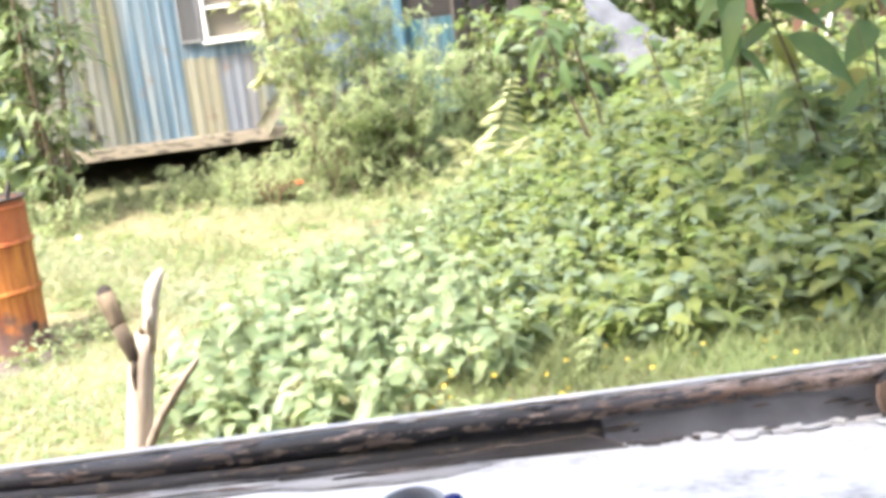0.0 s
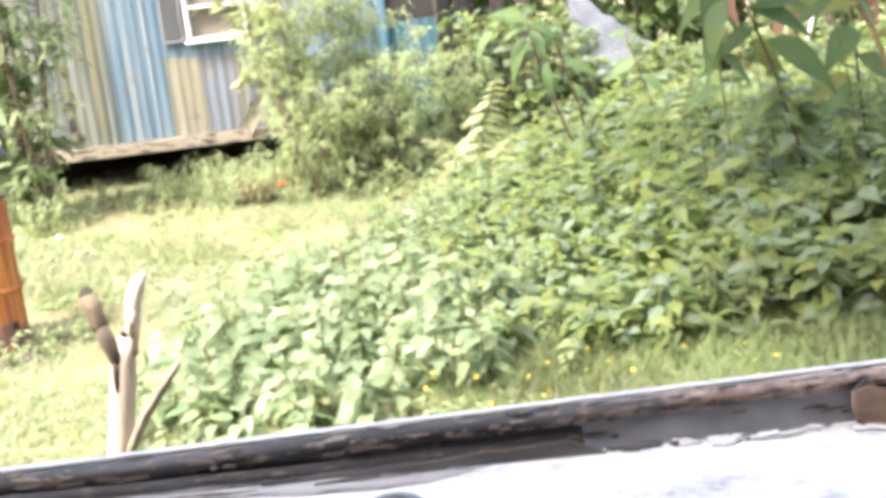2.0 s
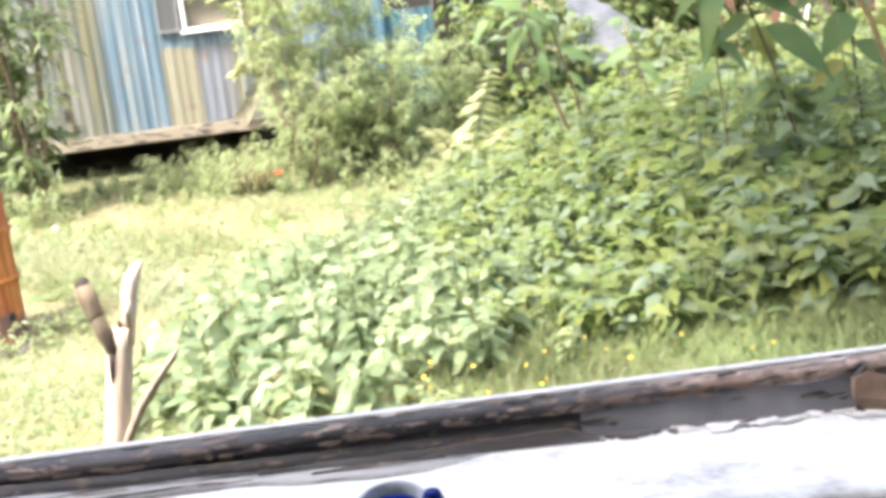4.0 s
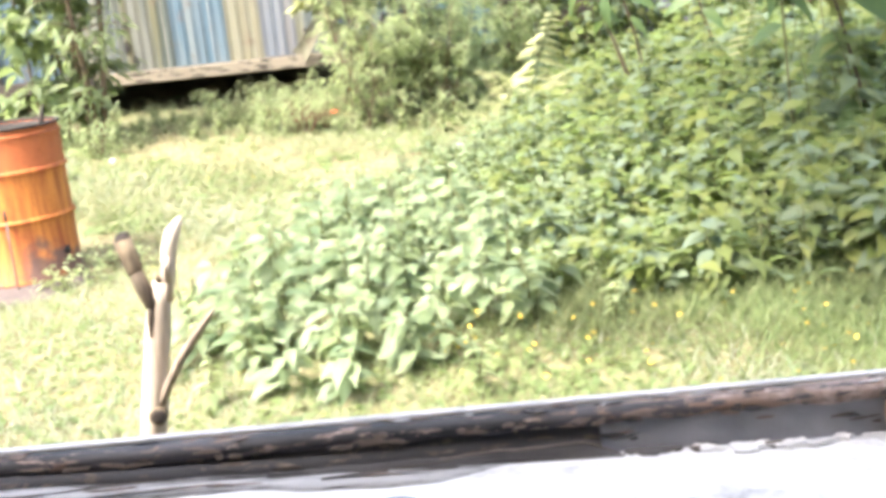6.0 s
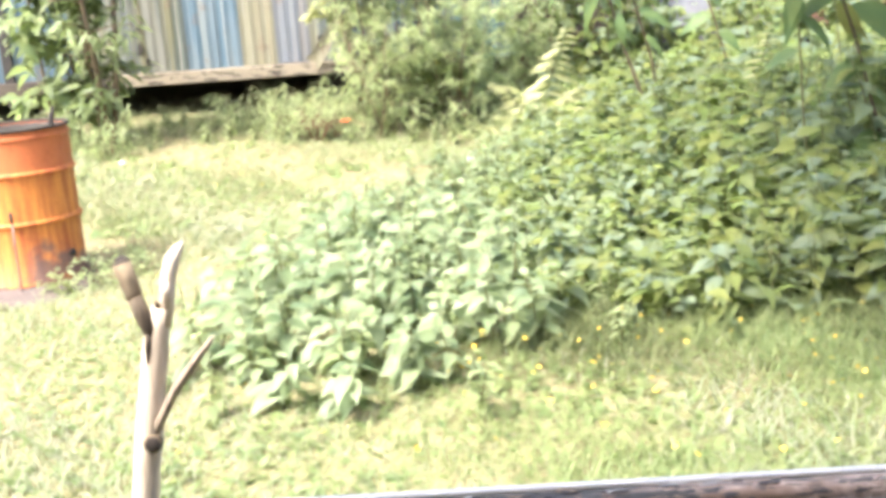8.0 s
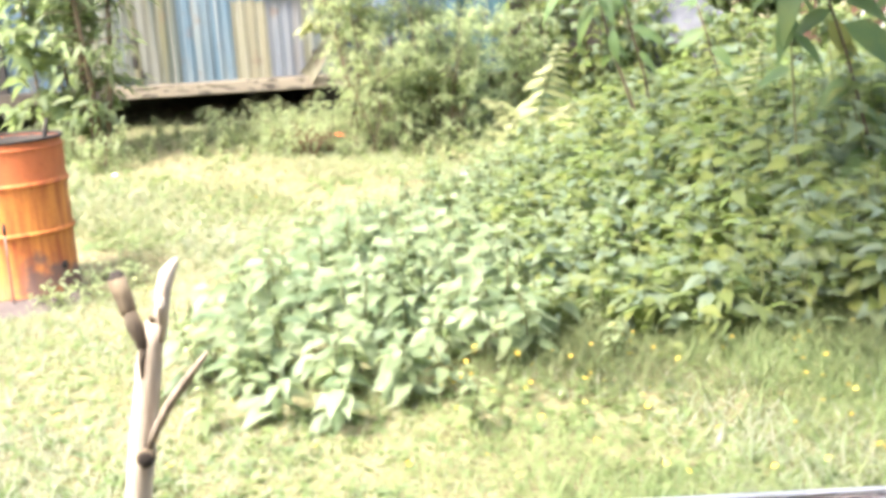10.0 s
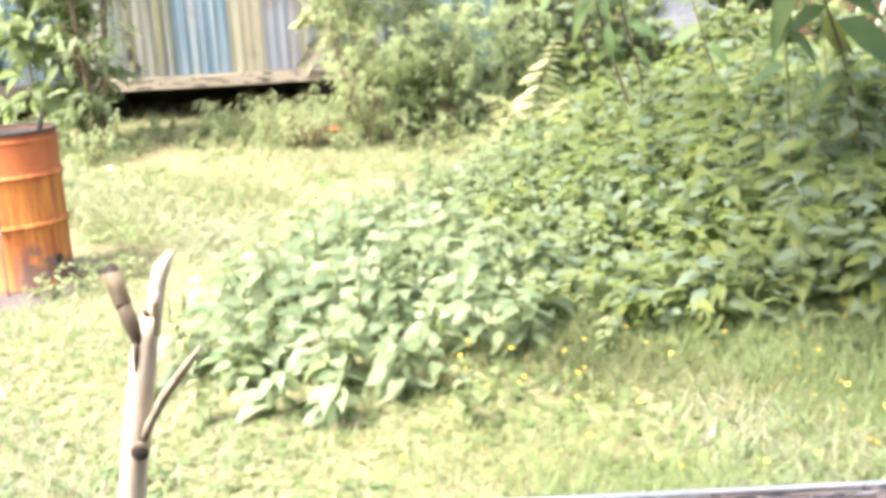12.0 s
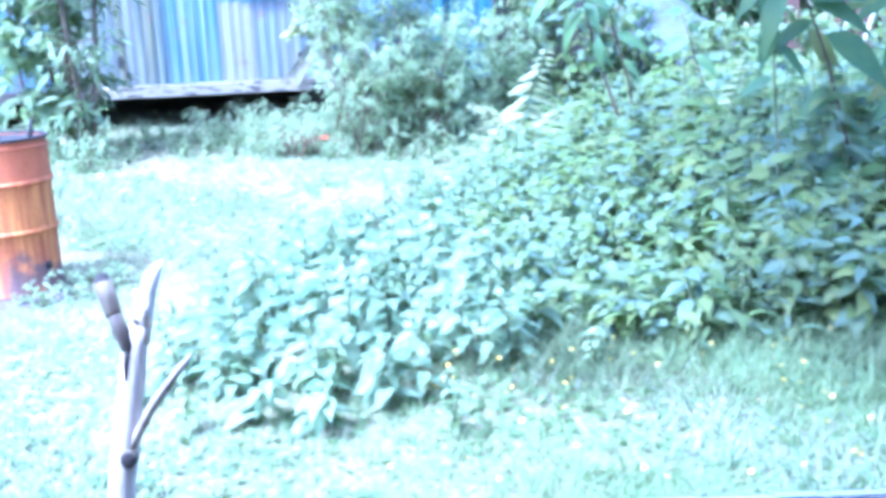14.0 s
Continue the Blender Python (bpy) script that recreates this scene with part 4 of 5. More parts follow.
def weed(name, label, height, count, size, lean, seed, leaf_mat, shape=OVATE, stem_mat=STEM, thick=0.006, group="weeds", branches=1, start=0.25, droop=(-0.55, 0.2)):
    """A weed with one mesh of stems and one of leaves."""
    w = thing(name, label, "weed", group=group)
    stems, data = [], []
    r = random.Random(seed)
    for b in range(branches):
        l = (lean[0] + r.uniform(-1, 1) * 0.22 * height * (branches > 1), lean[1] + r.uniform(-1, 1) * 0.22 * height * (branches > 1))
        line, *d = stem_leaves(height * (r.uniform(0.7, 1.0) if b else 1), count, size, l, seed * 7 + b, start, droop)
        stems.append(tube(line, [thick, thick * 0.9, thick * 0.75, thick * 0.55, thick * 0.3], 5))
        data.append(d)
    child("stem", mesh_of("stem", *joined(stems), stem_mat), w)
    pos, yaw, pitch, roll, sz = [np.concatenate([d[i] for d in data]) for i in range(5)]
    child("foliage", scatter("foliage", shape, pos, yaw, pitch, roll, sz, leaf_mat), w)
    return w


def inside(poly, x, y):
    hit = False
    for (x0, y0), (x1, y1) in zip(poly, poly[1:] + poly[:1]):
        if (y0 > y) != (y1 > y) and x < (x1 - x0) * (y - y0) / (y1 - y0) + x0:
            hit = not hit
    return hit


def spread(poly, count, seed, gap):
    r = random.Random(seed)
    xs, ys = [p[0] for p in poly], [p[1] for p in poly]
    out = []
    for _ in range(count * 40):
        if len(out) == count:
            break
        x, y = r.uniform(min(xs), max(xs)), r.uniform(min(ys), max(ys))
        if inside(poly, x, y) and all((x - a) ** 2 + (y - b) ** 2 > gap * gap for a, b in out):
            out.append((x, y))
    return out


def plant_field(makers, places, height_of, seed):
    """Copies of weeds over places; height_of(x, y) picks the scale."""
    r = random.Random(seed)
    used = set()
    for x, y in places:
        k = r.randrange(len(makers))
        s = height_of(x, y) * r.uniform(0.8, 1.2)
        m = pose(x, y, G(x, y), r.uniform(-8, 8), r.uniform(-8, 8), r.uniform(0, 360))
        if k in used:
            ob = copy_thing(makers[k], m)
        else:
            ob, _ = makers[k], used.add(k)
            ob.matrix_basis = m
        ob.scale = (s, s, s)


# pale broad-leaved bush in the grass, leaf by leaf
pale_leaves = []
for i in range(4):
    v, f = leaf_shape(0.48 + 0.05 * i, 6, 0.25 + 0.06 * i, 0.16 + 0.09 * i, 1.35)
    v = v.copy()
    v[:, 2] += 0.018 * np.sin(v[:, 1] * 9 + i) * (np.abs(v[:, 0]) > 0.01)
    pale_leaves.append(mesh_of("leaf", v, f, LEAF_PALE))
BUSH = [(-1.04, 4.85), (-0.74, 4.58), (-0.35, 4.46), (0.0, 4.55), (0.26, 4.85), (0.34, 5.6), (0.15, 6.7), (-0.45, 6.8), (-0.88, 5.9)]
rb = random.Random(31)
for n, (x, y) in enumerate(spread(BUSH, 66, 4, 0.13) + [(0.34, 4.95), (0.50, 5.1), (-0.40, 4.40), (-0.66, 4.52)]):
    h = rb.uniform(0.16, 0.28) + 0.14 * min(1, max(0, (y - 4.3) / 1.2))
    p = thing("broadleaf_plant", "low plant with large pale green pointed leaves", "plant", (x, y, G(x, y)), "pale broad-leaved plants")
    line, pos, yaw, pitch, roll, sz = stem_leaves(h, 14, 0.13, (rb.uniform(-0.10, 0.06), rb.uniform(-0.10, 0.02)), 900 + n, 0.18, (-0.6, 0.05), 0.03)
    child("stem", mesh_of("stem", *tube(line, [0.005, 0.0045, 0.004, 0.003, 0.002], 5), STEM), p)
    for i in range(len(pos)):
        # leaves lean to the light, tips to the sunny side
        yv = yaw[i] + 0.5 * math.sin(2.2 - yaw[i])
        m = Matrix.Translation(pos[i]) @ Matrix([list(q) for q in turns(np.array([yv]), np.array([pitch[i]]), np.array([roll[i] * 0.8 - 0.2]))[0]]).to_4x4() @ Matrix.Diagonal((*(sz[i],) * 3, 1))
        child("leaf", pale_leaves[rb.randrange(4)], p, "", m)

# the same low growth thinning out at its edges
low = [weed("low_weed", "low leafy green weed in the grass", 0.22, 9, 0.085, (0.02, 0.0), 40 + i, LEAF_SHRUB, OVATE, branches=2, group="low weeds") for i in range(4)]
places = spread([(-1.2, 4.4), (0.5, 4.2), (0.9, 5.2), (0.55, 7.4), (-0.7, 7.6), (-1.2, 5.6)], 46, 8, 0.17)
plant_field(low, places, lambda x, y: 1.0, 2)

# leafy growth that joins the bush to the dense weeds
leafy = [weed("leafy_weed", "low pale blue-green leafy weed", 0.34, 11, 0.105, (0.02, -0.02), 240 + i, LEAF_LEAFY, OVATE, branches=3, group="leafy weeds", start=0.15, droop=(-0.5, 0.15)) for i in range(5)]
plant_field(leafy, spread([(-0.90, 5.3), (-0.55, 6.9), (-0.12, 7.7), (0.30, 8.6), (0.85, 8.9), (0.95, 6.2), (0.5, 5.3), (0.2, 5.6)], 95, 18, 0.145), lambda x, y: 0.8, 12)

# dense weeds
kinds = []
for i in range(8):
    kinds.append(weed("tall_weed", "leafy green weed growing in a dense patch", 0.52, 9 + 2 * (i % 3), 0.148 + 0.020 * (i % 4), (0.05 * math.sin(i), 0.05 * math.cos(i)), 100 + i, LEAF_WEED, OVATE if i % 4 else LANCE, branches=4, start=0.2))
WEEDS = [(0.42, 5.25), (1.0, 4.90), (1.9, 4.95), (3.2, 5.1), (5.6, 11.3), (0.95, 11.3), (0.68, 8.8), (0.35, 6.9)]


def weed_height(x, y):
    return 0.55 + 0.50 * min(1.0, max(0.0, (x - 0.7) / 1.8)) - 0.10 * max(0.0, (y - 8.0) / 3.0)


plant_field(kinds, spread(WEEDS, 300, 5, 0.165), weed_height, 3)
plant_field([weed("ground_weed", "low fuzzy green weed along the edge of the lawn", 0.26, 10, 0.075, (0.02, 0.01), 140 + i, LEAF_SHRUB, LANCE if i % 2 else SMALL, branches=5, group="edge weeds", start=0.1) for i in range(4)],
            spread([(-3.6, 9.0), (-2.9, 9.6), (-1.6, 10.0), (-0.9, 9.5), (-0.3, 9.5), (0.4, 8.9), (0.2, 7.2), (0.75, 7.4), (0.9, 10.4), (-1.0, 10.9), (-3.6, 11.0)], 130, 19, 0.14), lambda x, y: 0.7, 9)

# soft undergrowth between the stems
ug = np.random.default_rng(91)
spots = np.array(spread(WEEDS, 900, 23, 0.05))
ux, uy = np.repeat(spots[:, 0], 11) + ug.normal(0, 0.09, 9900), np.repeat(spots[:, 1], 11) + ug.normal(0, 0.09, 9900)
uz = np.array([G(x, y) for x, y in zip(ux, uy)]) + ug.uniform(0.04, 0.42, 9900) * np.array([weed_height(x, y) for x, y in zip(ux, uy)])
tagged(new("undergrowth", scatter("undergrowth", OVATE, np.stack([ux, uy, uz], -1), ug.uniform(0, 6.28, 9900), ug.uniform(-0.3, 0.5, 9900), ug.uniform(-0.5, 0.5, 9900), ug.uniform(0.07, 0.14, 9900), LEAF_WEED)), "soft green undergrowth between the dense weeds", "undergrowth", kind="stuff")


# taller blue-green growth closer to the right
tallish = [weed("broad_weed", "tall weed with broad blue-green leaves", 0.95, 24, 0.19, (0.06 * math.cos(i * 2), 0.06 * math.sin(i * 2)), 300 + i, LEAF_WEED, OVATE, branches=2, thick=0.008, group="broad weeds", start=0.15) for i in range(4)]
plant_field(tallish, spread([(1.5, 5.6), (3.0, 5.5), (4.6, 9.5), (2.3, 9.2), (1.6, 7.0)], 40, 15, 0.33), lambda x, y: 0.62 + 0.30 * min(1.0, max(0.0, (x - 1.5) / 1.4)), 6)


# tall single weeds with large drooping leaves
big_leaf = [mesh_of("leaf", *leaf_shape(w, 6, 0.3, d, 1.2), LEAF_TALL) for w, d in ((0.42, 0.35), (0.36, 0.55), (0.48, 0.25))]


def tall_plant(base, pts, radius, leaves, label, stem_mat=STEM_DARK, meshes=big_leaf):
    """pts: stem points; leaves: (share of the stem, yaw, pitch, length)."""
    p = thing("tall_plant", label, "plant", base, "tall dark-stemmed plants")
    rel = [Vector(q) - Vector(base) for q in pts]
    n = len(rel)
    child("stem", mesh_of("stem", *tube(rel, [radius * (1 - 0.6 * i / (n - 1)) for i in range(n)], 7), stem_mat), p, "dark reddish stem" if stem_mat is STEM_DARK else "")
    for i, (s, yaw, pitch, size) in enumerate(leaves):
        f = s * (n - 1)
        k = min(int(f), n - 2)
        at = rel[k].lerp(rel[k + 1], f - k)
        m = Matrix.Translation(at) @ Matrix([list(q) for q in turns(np.array([radians(yaw)]), np.array([radians(pitch)]), np.array([-0.75 * math.sin(radians(yaw)) + 0.2 * math.sin(i * 3)]))[0]]).to_4x4() @ Matrix.Diagonal((size, size, size, 1))
        child("leaf", meshes[i % 3], p, "", m)
    return p


def leaf_to(plant, foot, tip, me):
    """A leaf of the plant from its foot to its tip, its upper face to the light."""
    d = Vector(tip) - Vector(foot)
    y = d.normalized()
    x = y.cross(Vector((-0.35, -0.5, 0.8))).normalized()
    at = Vector(foot) - plant.matrix_basis.translation
    turn = Matrix((x, y, x.cross(y))).transposed().to_4x4()
    child("leaf", me, plant, "", Matrix.Translation(at) @ turn @ Matrix.Diagonal((*(d.length * 0.95,) * 3, 1)))


plant = tall_plant((1.70, 9.6, G(1.7, 9.6)), [(1.70, 9.6, 0.0), (1.621, 9.6, 0.215), (1.535, 9.6, 0.48), (1.4495, 9.6, 0.736), (1.371, 9.6, 1.05), (1.33, 9.6, 1.32)], 0.018,
                   [(0.93, -80, -15, 0.30), (0.90, 200, -30, 0.28), (0.97, 100, 20, 0.30), (0.99, -20, 25, 0.26), (0.66, -100, -30, 0.22), (0.60, 20, -20, 0.24)], "tall plant with a dark stem and large drooping leaves")
for a, b in (((1.32, 9.55, 1.14), (1.06, 9.42, 0.87)), ((1.06, 9.5, 1.22), (0.83, 9.4, 1.07)), ((1.44, 9.52, 0.93), (1.412, 9.42, 0.67)), ((1.36, 9.5, 1.22), (1.20, 9.4, 1.36)), ((1.30, 9.5, 1.20), (1.09, 9.45, 1.20))):
    leaf_to(plant, a, b, big_leaf[1])
plant = tall_plant((1.80, 9.7, G(1.8, 9.7)), [(1.80, 9.7, 0.0), (1.7535, 9.7, 0.203), (1.697, 9.7, 0.563), (1.581, 9.7, 0.978), (1.55, 9.7, 1.15)], 0.015,
                   [(0.72, -85, -20, 0.30), (0.88, -60, -25, 0.30), (0.93, 100, -10, 0.28), (0.98, 10, 20, 0.26), (0.6, 230, -30, 0.22)], "tall plant with a dark stem and large leaves")
leaf_to(plant, (1.62, 9.62, 0.90), (1.90, 9.55, 0.82), big_leaf[0])
tall_plant((2.42, 9.6, G(2.42, 9.6)), [(2.42, 9.6, 0.0), (2.35, 9.6, 0.22), (2.2756, 9.6, 0.452), (2.172, 9.6, 0.82), (2.09, 9.6, 1.08)], 0.014,
           [(0.8, 100, -20, 0.3), (0.9, -70, -20, 0.3), (0.98, 30, 10, 0.26), (0.7, -120, -35, 0.26)], "tall plant with a dark stem and drooping leaves")
plant = tall_plant((2.42, 6.5, G(2.42, 6.5)), [(2.42, 6.5, -0.02), (2.37, 6.5, 0.22), (2.318, 6.5, 0.43), (2.245, 6.5, 0.70), (2.167, 6.5, 0.98), (2.10, 6.5, 1.17), (2.04, 6.5, 1.32), (2.0, 6.5, 1.5)], 0.013,
                   [(0.74, 80, -25, 0.28), (0.84, -110, -12, 0.40), (0.95, -30, 10, 0.3), (0.5, 100, -30, 0.28), (0.42, -80, -30, 0.3), (0.30, 120, -20, 0.26)], "tall dark-stemmed plant with very large green leaves")
for a, b in (((2.13, 6.45, 1.13), (2.53, 6.3, 0.88)), ((1.90, 6.42, 1.36), (1.735, 6.32, 1.06)), ((2.06, 6.46, 1.30), (2.36, 6.4, 1.36))):
    leaf_to(plant, a, b, big_leaf[0])
tall_plant((1.95, 6.55, G(1.95, 6.55)), [(1.98, 6.55, -0.02), (1.93, 6.55, 0.5), (1.90, 6.55, 1.0), (1.87, 6.5, 1.40), (1.86, 6.45, 1.52)], 0.010,
           [(0.86, 165, -68, 0.38), (0.80, 110, -30, 0.28), (0.70, -60, -30, 0.30), (0.62, 150, -40, 0.28), (0.55, -110, -30, 0.26), (0.45, 60, -20, 0.26)], "tall plant with hanging narrow leaves", STEM)
tall_plant((2.85, 6.8, G(2.85, 6.8)), [(2.85, 6.8, -0.02), (2.80, 6.8, 0.4), (2.76, 6.8, 0.8), (2.74, 6.8, 1.2), (2.72, 6.8, 1.5)], 0.011,
           [(0.9, 100, -25, 0.4), (0.8, -80, -30, 0.36), (0.7, 130, -30, 0.36), (0.6, -120, -30, 0.34), (0.5, 80, -30, 0.32), (0.4, -60, -20, 0.3)], "tall plant with large green leaves")

old_leaf = [mesh_of("leaf", *leaf_shape(w, 6, 0.3, d, 1.2), LEAF_OLD) for w, d in ((0.40, 0.35), (0.36, 0.5), (0.44, 0.3))]
plant = tall_plant((2.36, 6.85, G(2.36, 6.85)), [(2.36, 6.85, -0.02), (2.30, 6.85, 0.4), (2.22, 6.85, 0.8), (2.18, 6.85, 1.13)], 0.007,
                   [(0.90, -120, -25, 0.22), (0.60, 70, -30, 0.2), (0.45, -95, -40, 0.24)], "plant with drooping yellow-green leaves", STEM, old_leaf)
leaf_to(plant, (2.18, 6.82, 1.12), (2.35, 6.75, 0.85), old_leaf[0])
tall_plant((2.66, 6.5, G(2.66, 6.5)), [(2.66, 6.5, -0.02), (2.62, 6.5, 0.5), (2.56, 6.5, 1.0), (2.47, 6.5, 1.34)], 0.008,
           [(0.99, 85, -15, 0.28), (0.97, -80, -25, 0.30), (0.6, 90, -30, 0.24)], "tall plant with yellow-brown withering leaves", STEM, old_leaf)

stalk = thing("dry_stalk", "thick dry tan stalk leaning among the weeds", "dead plant", (2.905, 6.2, G(2.905, 6.2)))
child("stem", mesh_of("stem", *tube([Vector(q) - stalk.matrix_basis.translation for q in [(2.905, 6.2, -0.02), (2.785, 6.2, 0.547), (2.682, 6.2, 0.853), (2.598, 6.2, 1.121), (2.516, 6.2, 1.272), (2.46, 6.2, 1.446)]], [0.017, 0.016, 0.015, 0.014, 0.012, 0.010], 8, 0.08), DRY_STALK), stalk)
for a, b in (((2.516, 6.18, 1.272), (2.276, 6.1, 1.292)), ((2.598, 6.18, 1.121), (2.798, 6.12, 1.041))):
    leaf_to(stalk, a, b, old_leaf[2])


def plume(name, label, base, pts, length, mat, count=24):
    """A feathery frond: a curved midrib with rows of narrow leaflets that shorten to the tip."""
    p = thing(name, label, "fern", base, "yellow feathery fronds")
    rel = [np.array(q) - np.array(base) for q in pts]
    child("midrib", mesh_of("midrib", *tube(rel, [0.006 * (1 - 0.7 * i / (len(rel) - 1)) for i in range(len(rel))], 5), STEM), p)
    s = np.repeat(np.linspace(0.12, 1.0, count // 2), 2)
    f = s * (len(rel) - 1)
    k = np.minimum(f.astype(int), len(rel) - 2)
    arr = np.array(rel)
    pos = arr[k] + (arr[k + 1] - arr[k]) * (f - k)[:, None]
    side = np.tile([1.0, -1.0], count // 2)
    yaw = side * 1.45 + rng.uniform(-0.2, 0.2, count)
    child("foliage", scatter("leaflets", LEAFLET, pos, yaw, rng.uniform(-0.3, 0.05, count), -0.85 * side + rng.uniform(-0.15, 0.15, count), length * (1.05 - 0.8 * s) * rng.uniform(0.65, 1.2, count), mat), p)


for i, (x, y, pts, ln) in enumerate((
        (0.80, 9.5, [(0.80, 9.5, 0.05), (0.85, 9.5, 0.34), (0.918, 9.48, 0.55), (0.972, 9.46, 0.69), (1.026, 9.45, 0.84)], 0.35),
        (0.86, 9.4, [(0.86, 9.4, 0.02), (0.885, 9.33, 0.25), (0.97, 9.32, 0.325), (1.10, 9.3, 0.33), (1.27, 9.3, 0.285), (1.43, 9.3, 0.19)], 0.15),
        (0.72, 9.6, [(0.72, 9.6, 0.05), (0.64, 9.55, 0.28), (0.56, 9.5, 0.42), (0.44, 9.5, 0.46)], 0.20),
        (0.95, 9.5, [(0.95, 9.5, 0.05), (1.0, 9.5, 0.26), (1.1, 9.5, 0.38), (1.25, 9.5, 0.40)], 0.2),
        (0.75, 9.2, [(0.75, 9.2, 0.02), (0.66, 9.15, 0.18), (0.58, 9.1, 0.26), (0.45, 9.1, 0.27)], 0.2),
        (0.62, 9.3, [(0.62, 9.3, 0.02), (0.60, 9.25, 0.20), (0.66, 9.2, 0.34), (0.78, 9.15, 0.40)], 0.17),
        (0.55, 9.0, [(0.55, 9.0, 0.02), (0.50, 8.95, 0.15), (0.42, 8.9, 0.23), (0.28, 8.9, 0.24)], 0.16),
        (0.90, 9.1, [(0.90, 9.1, 0.02), (0.96, 9.05, 0.22), (1.06, 9.0, 0.31), (1.20, 9.0, 0.30)], 0.16),
        (2.10, 8.2, [(2.10, 8.2, 0.05), (2.13, 8.2, 0.55), (2.18, 8.2, 0.75), (2.22, 8.2, 0.90)], 0.17))):
    plume("fern", "feathery pale yellow frond standing in the weeds", (x, y, G(x, y)), pts, ln, LEAF_YELLOW)


def shrub(name, label, base, height, radius, stems, leaves, size, mat, shape, seed, thick=0.014, low=0.2, clumps=60, category="shrub", bark=BARK, lean=(0, 0)):
    """Several tapered stems with side limbs; leaves sit in loose clumps along the limbs."""
    t = thing(name, label, category, (base[0], base[1], G(*base)))
    r = random.Random(seed)
    pieces, tips = [], []
    for i in range(stems):
        a = 2 * math.pi * i / stems + r.uniform(-0.5, 0.5)
        top = Vector((math.cos(a) * radius * r.uniform(0.2, 0.6) + lean[0], math.sin(a) * radius * r.uniform(0.2, 0.6) + lean[1], height * r.uniform(0.75, 1.0)))
        foot = Vector((r.uniform(-1, 1), r.uniform(-1, 1), 0)) * 0.25 * radius
        foot.z = -0.05
        line = [foot.lerp(top, s) + Vector((r.uniform(-1, 1), r.uniform(-1, 1), 0)) * 0.03 * (0 < s < 1) for s in (0, 0.25, 0.5, 0.75, 1)]
        pieces.append(tube(line, [thick, thick * 0.85, thick * 0.65, thick * 0.45, thick * 0.2], 6))
        for _ in range(clumps // stems):
            s = r.uniform(low, 1.0)
            f = s * 4
            k = min(int(f), 3)
            at = line[k].lerp(line[k + 1], f - k)
            b = r.uniform(0, 2 * math.pi)
            reach = radius * r.uniform(0.15, 0.65) * (1.1 - 0.6 * s)
            tip = at + Vector((math.cos(b) * reach, math.sin(b) * reach, reach * r.uniform(0.0, 0.6)))
            pieces.append(tube([at, at.lerp(tip, 0.5) + Vector((0, 0, 0.02)), tip], [thick * 0.3, thick * 0.2, thick * 0.1], 4))
            tips.append((at, tip))
    child("trunk", mesh_of("trunk", *joined(pieces), bark), t, "thin brown stems")
    g = np.random.default_rng(seed)
    pick = g.integers(0, len(tips), leaves)
    a, b = np.array([tuple(q[0]) for q in tips])[pick], np.array([tuple(q[1]) for q in tips])[pick]
    pos = a + (b - a) * g.uniform(0.3, 1.05, leaves)[:, None] + g.normal(0, size * 0.35, (leaves, 3))
    yaw = np.arctan2(-(b - a)[:, 0], (b - a)[:, 1]) + g.normal(0, 0.9, leaves)
    child("crown", scatter("crown", shape, pos, yaw, g.uniform(-0.7, 0.35, leaves), g.uniform(-0.7, 0.7, leaves), size * g.uniform(0.6, 1.2, leaves), mat), t)
    return t


shrub("young_tree", "young tree with thin brown stems and narrow leaves against the house", (-2.58, 10.2), 2.9, 0.7, 3, 1150, 0.19, LEAF_TREE, LANCE, 51, 0.031, 0.12, 90, "tree")
shrub("young_tree", "leafy young tree before the blue siding", (-3.08, 10.3), 2.5, 0.55, 3, 700, 0.19, LEAF_TREE, OVATE, 52, 0.018, 0.1, 60, "tree")
shrub("airy_shrub", "airy pale green shrub with small narrow leaves", (-0.52, 10.2), 2.0, 0.72, 8, 3500, 0.085, LEAF_SHRUB, LANCE, 53, 0.009, 0.06, 160)
shrub("airy_shrub", "airy pale green shrub with small leaves", (-0.05, 10.1), 1.9, 0.62, 8, 3200, 0.08, LEAF_SHRUB, LANCE, 54, 0.009, 0.06, 150)
shrub("airy_shrub", "loose green shrub with small leaves", (0.35, 10.5), 1.1, 0.55, 6, 1500, 0.085, LEAF_SHRUB, LANCE, 55, 0.008, 0.08, 90)
shrub("airy_shrub", "loose green shrub with small leaves", (0.85, 10.9), 0.95, 0.55, 6, 1700, 0.09, LEAF_SHRUB, LANCE, 57, 0.008, 0.08, 90)
shrub("airy_shrub", "low spreading pale green shrub with small leaves", (-0.35, 9.85), 1.1, 0.75, 9, 2000, 0.08, LEAF_SHRUB, LANCE, 153, 0.007, 0.04, 150)
shrub("airy_shrub", "loose pale green shrub with small leaves", (0.22, 10.0), 1.25, 0.6, 8, 2300, 0.085, LEAF_SHRUB, LANCE, 154, 0.008, 0.05, 130)
shrub("climbing_shrub", "yellow-green leafy branches before the house wall", (-0.53, 10.5), 2.05, 0.65, 5, 520, 0.11, LEAF_YELLOW, OVATE, 56, 0.008, 0.45, 45, lean=(-0.25, 0))
# trees added out of view; their crowns hang over the dense weeds and shade them
shrub("unseen_shade_tree", "unseen leafy tree added to cast shade on the weeds", (3.7, 3.0), 5.2, 2.0, 5, 820, 0.24, LEAF_WEED, OVATE, 58, 0.07, 0.62, 110, "tree", lean=(-3.4, 1.4))
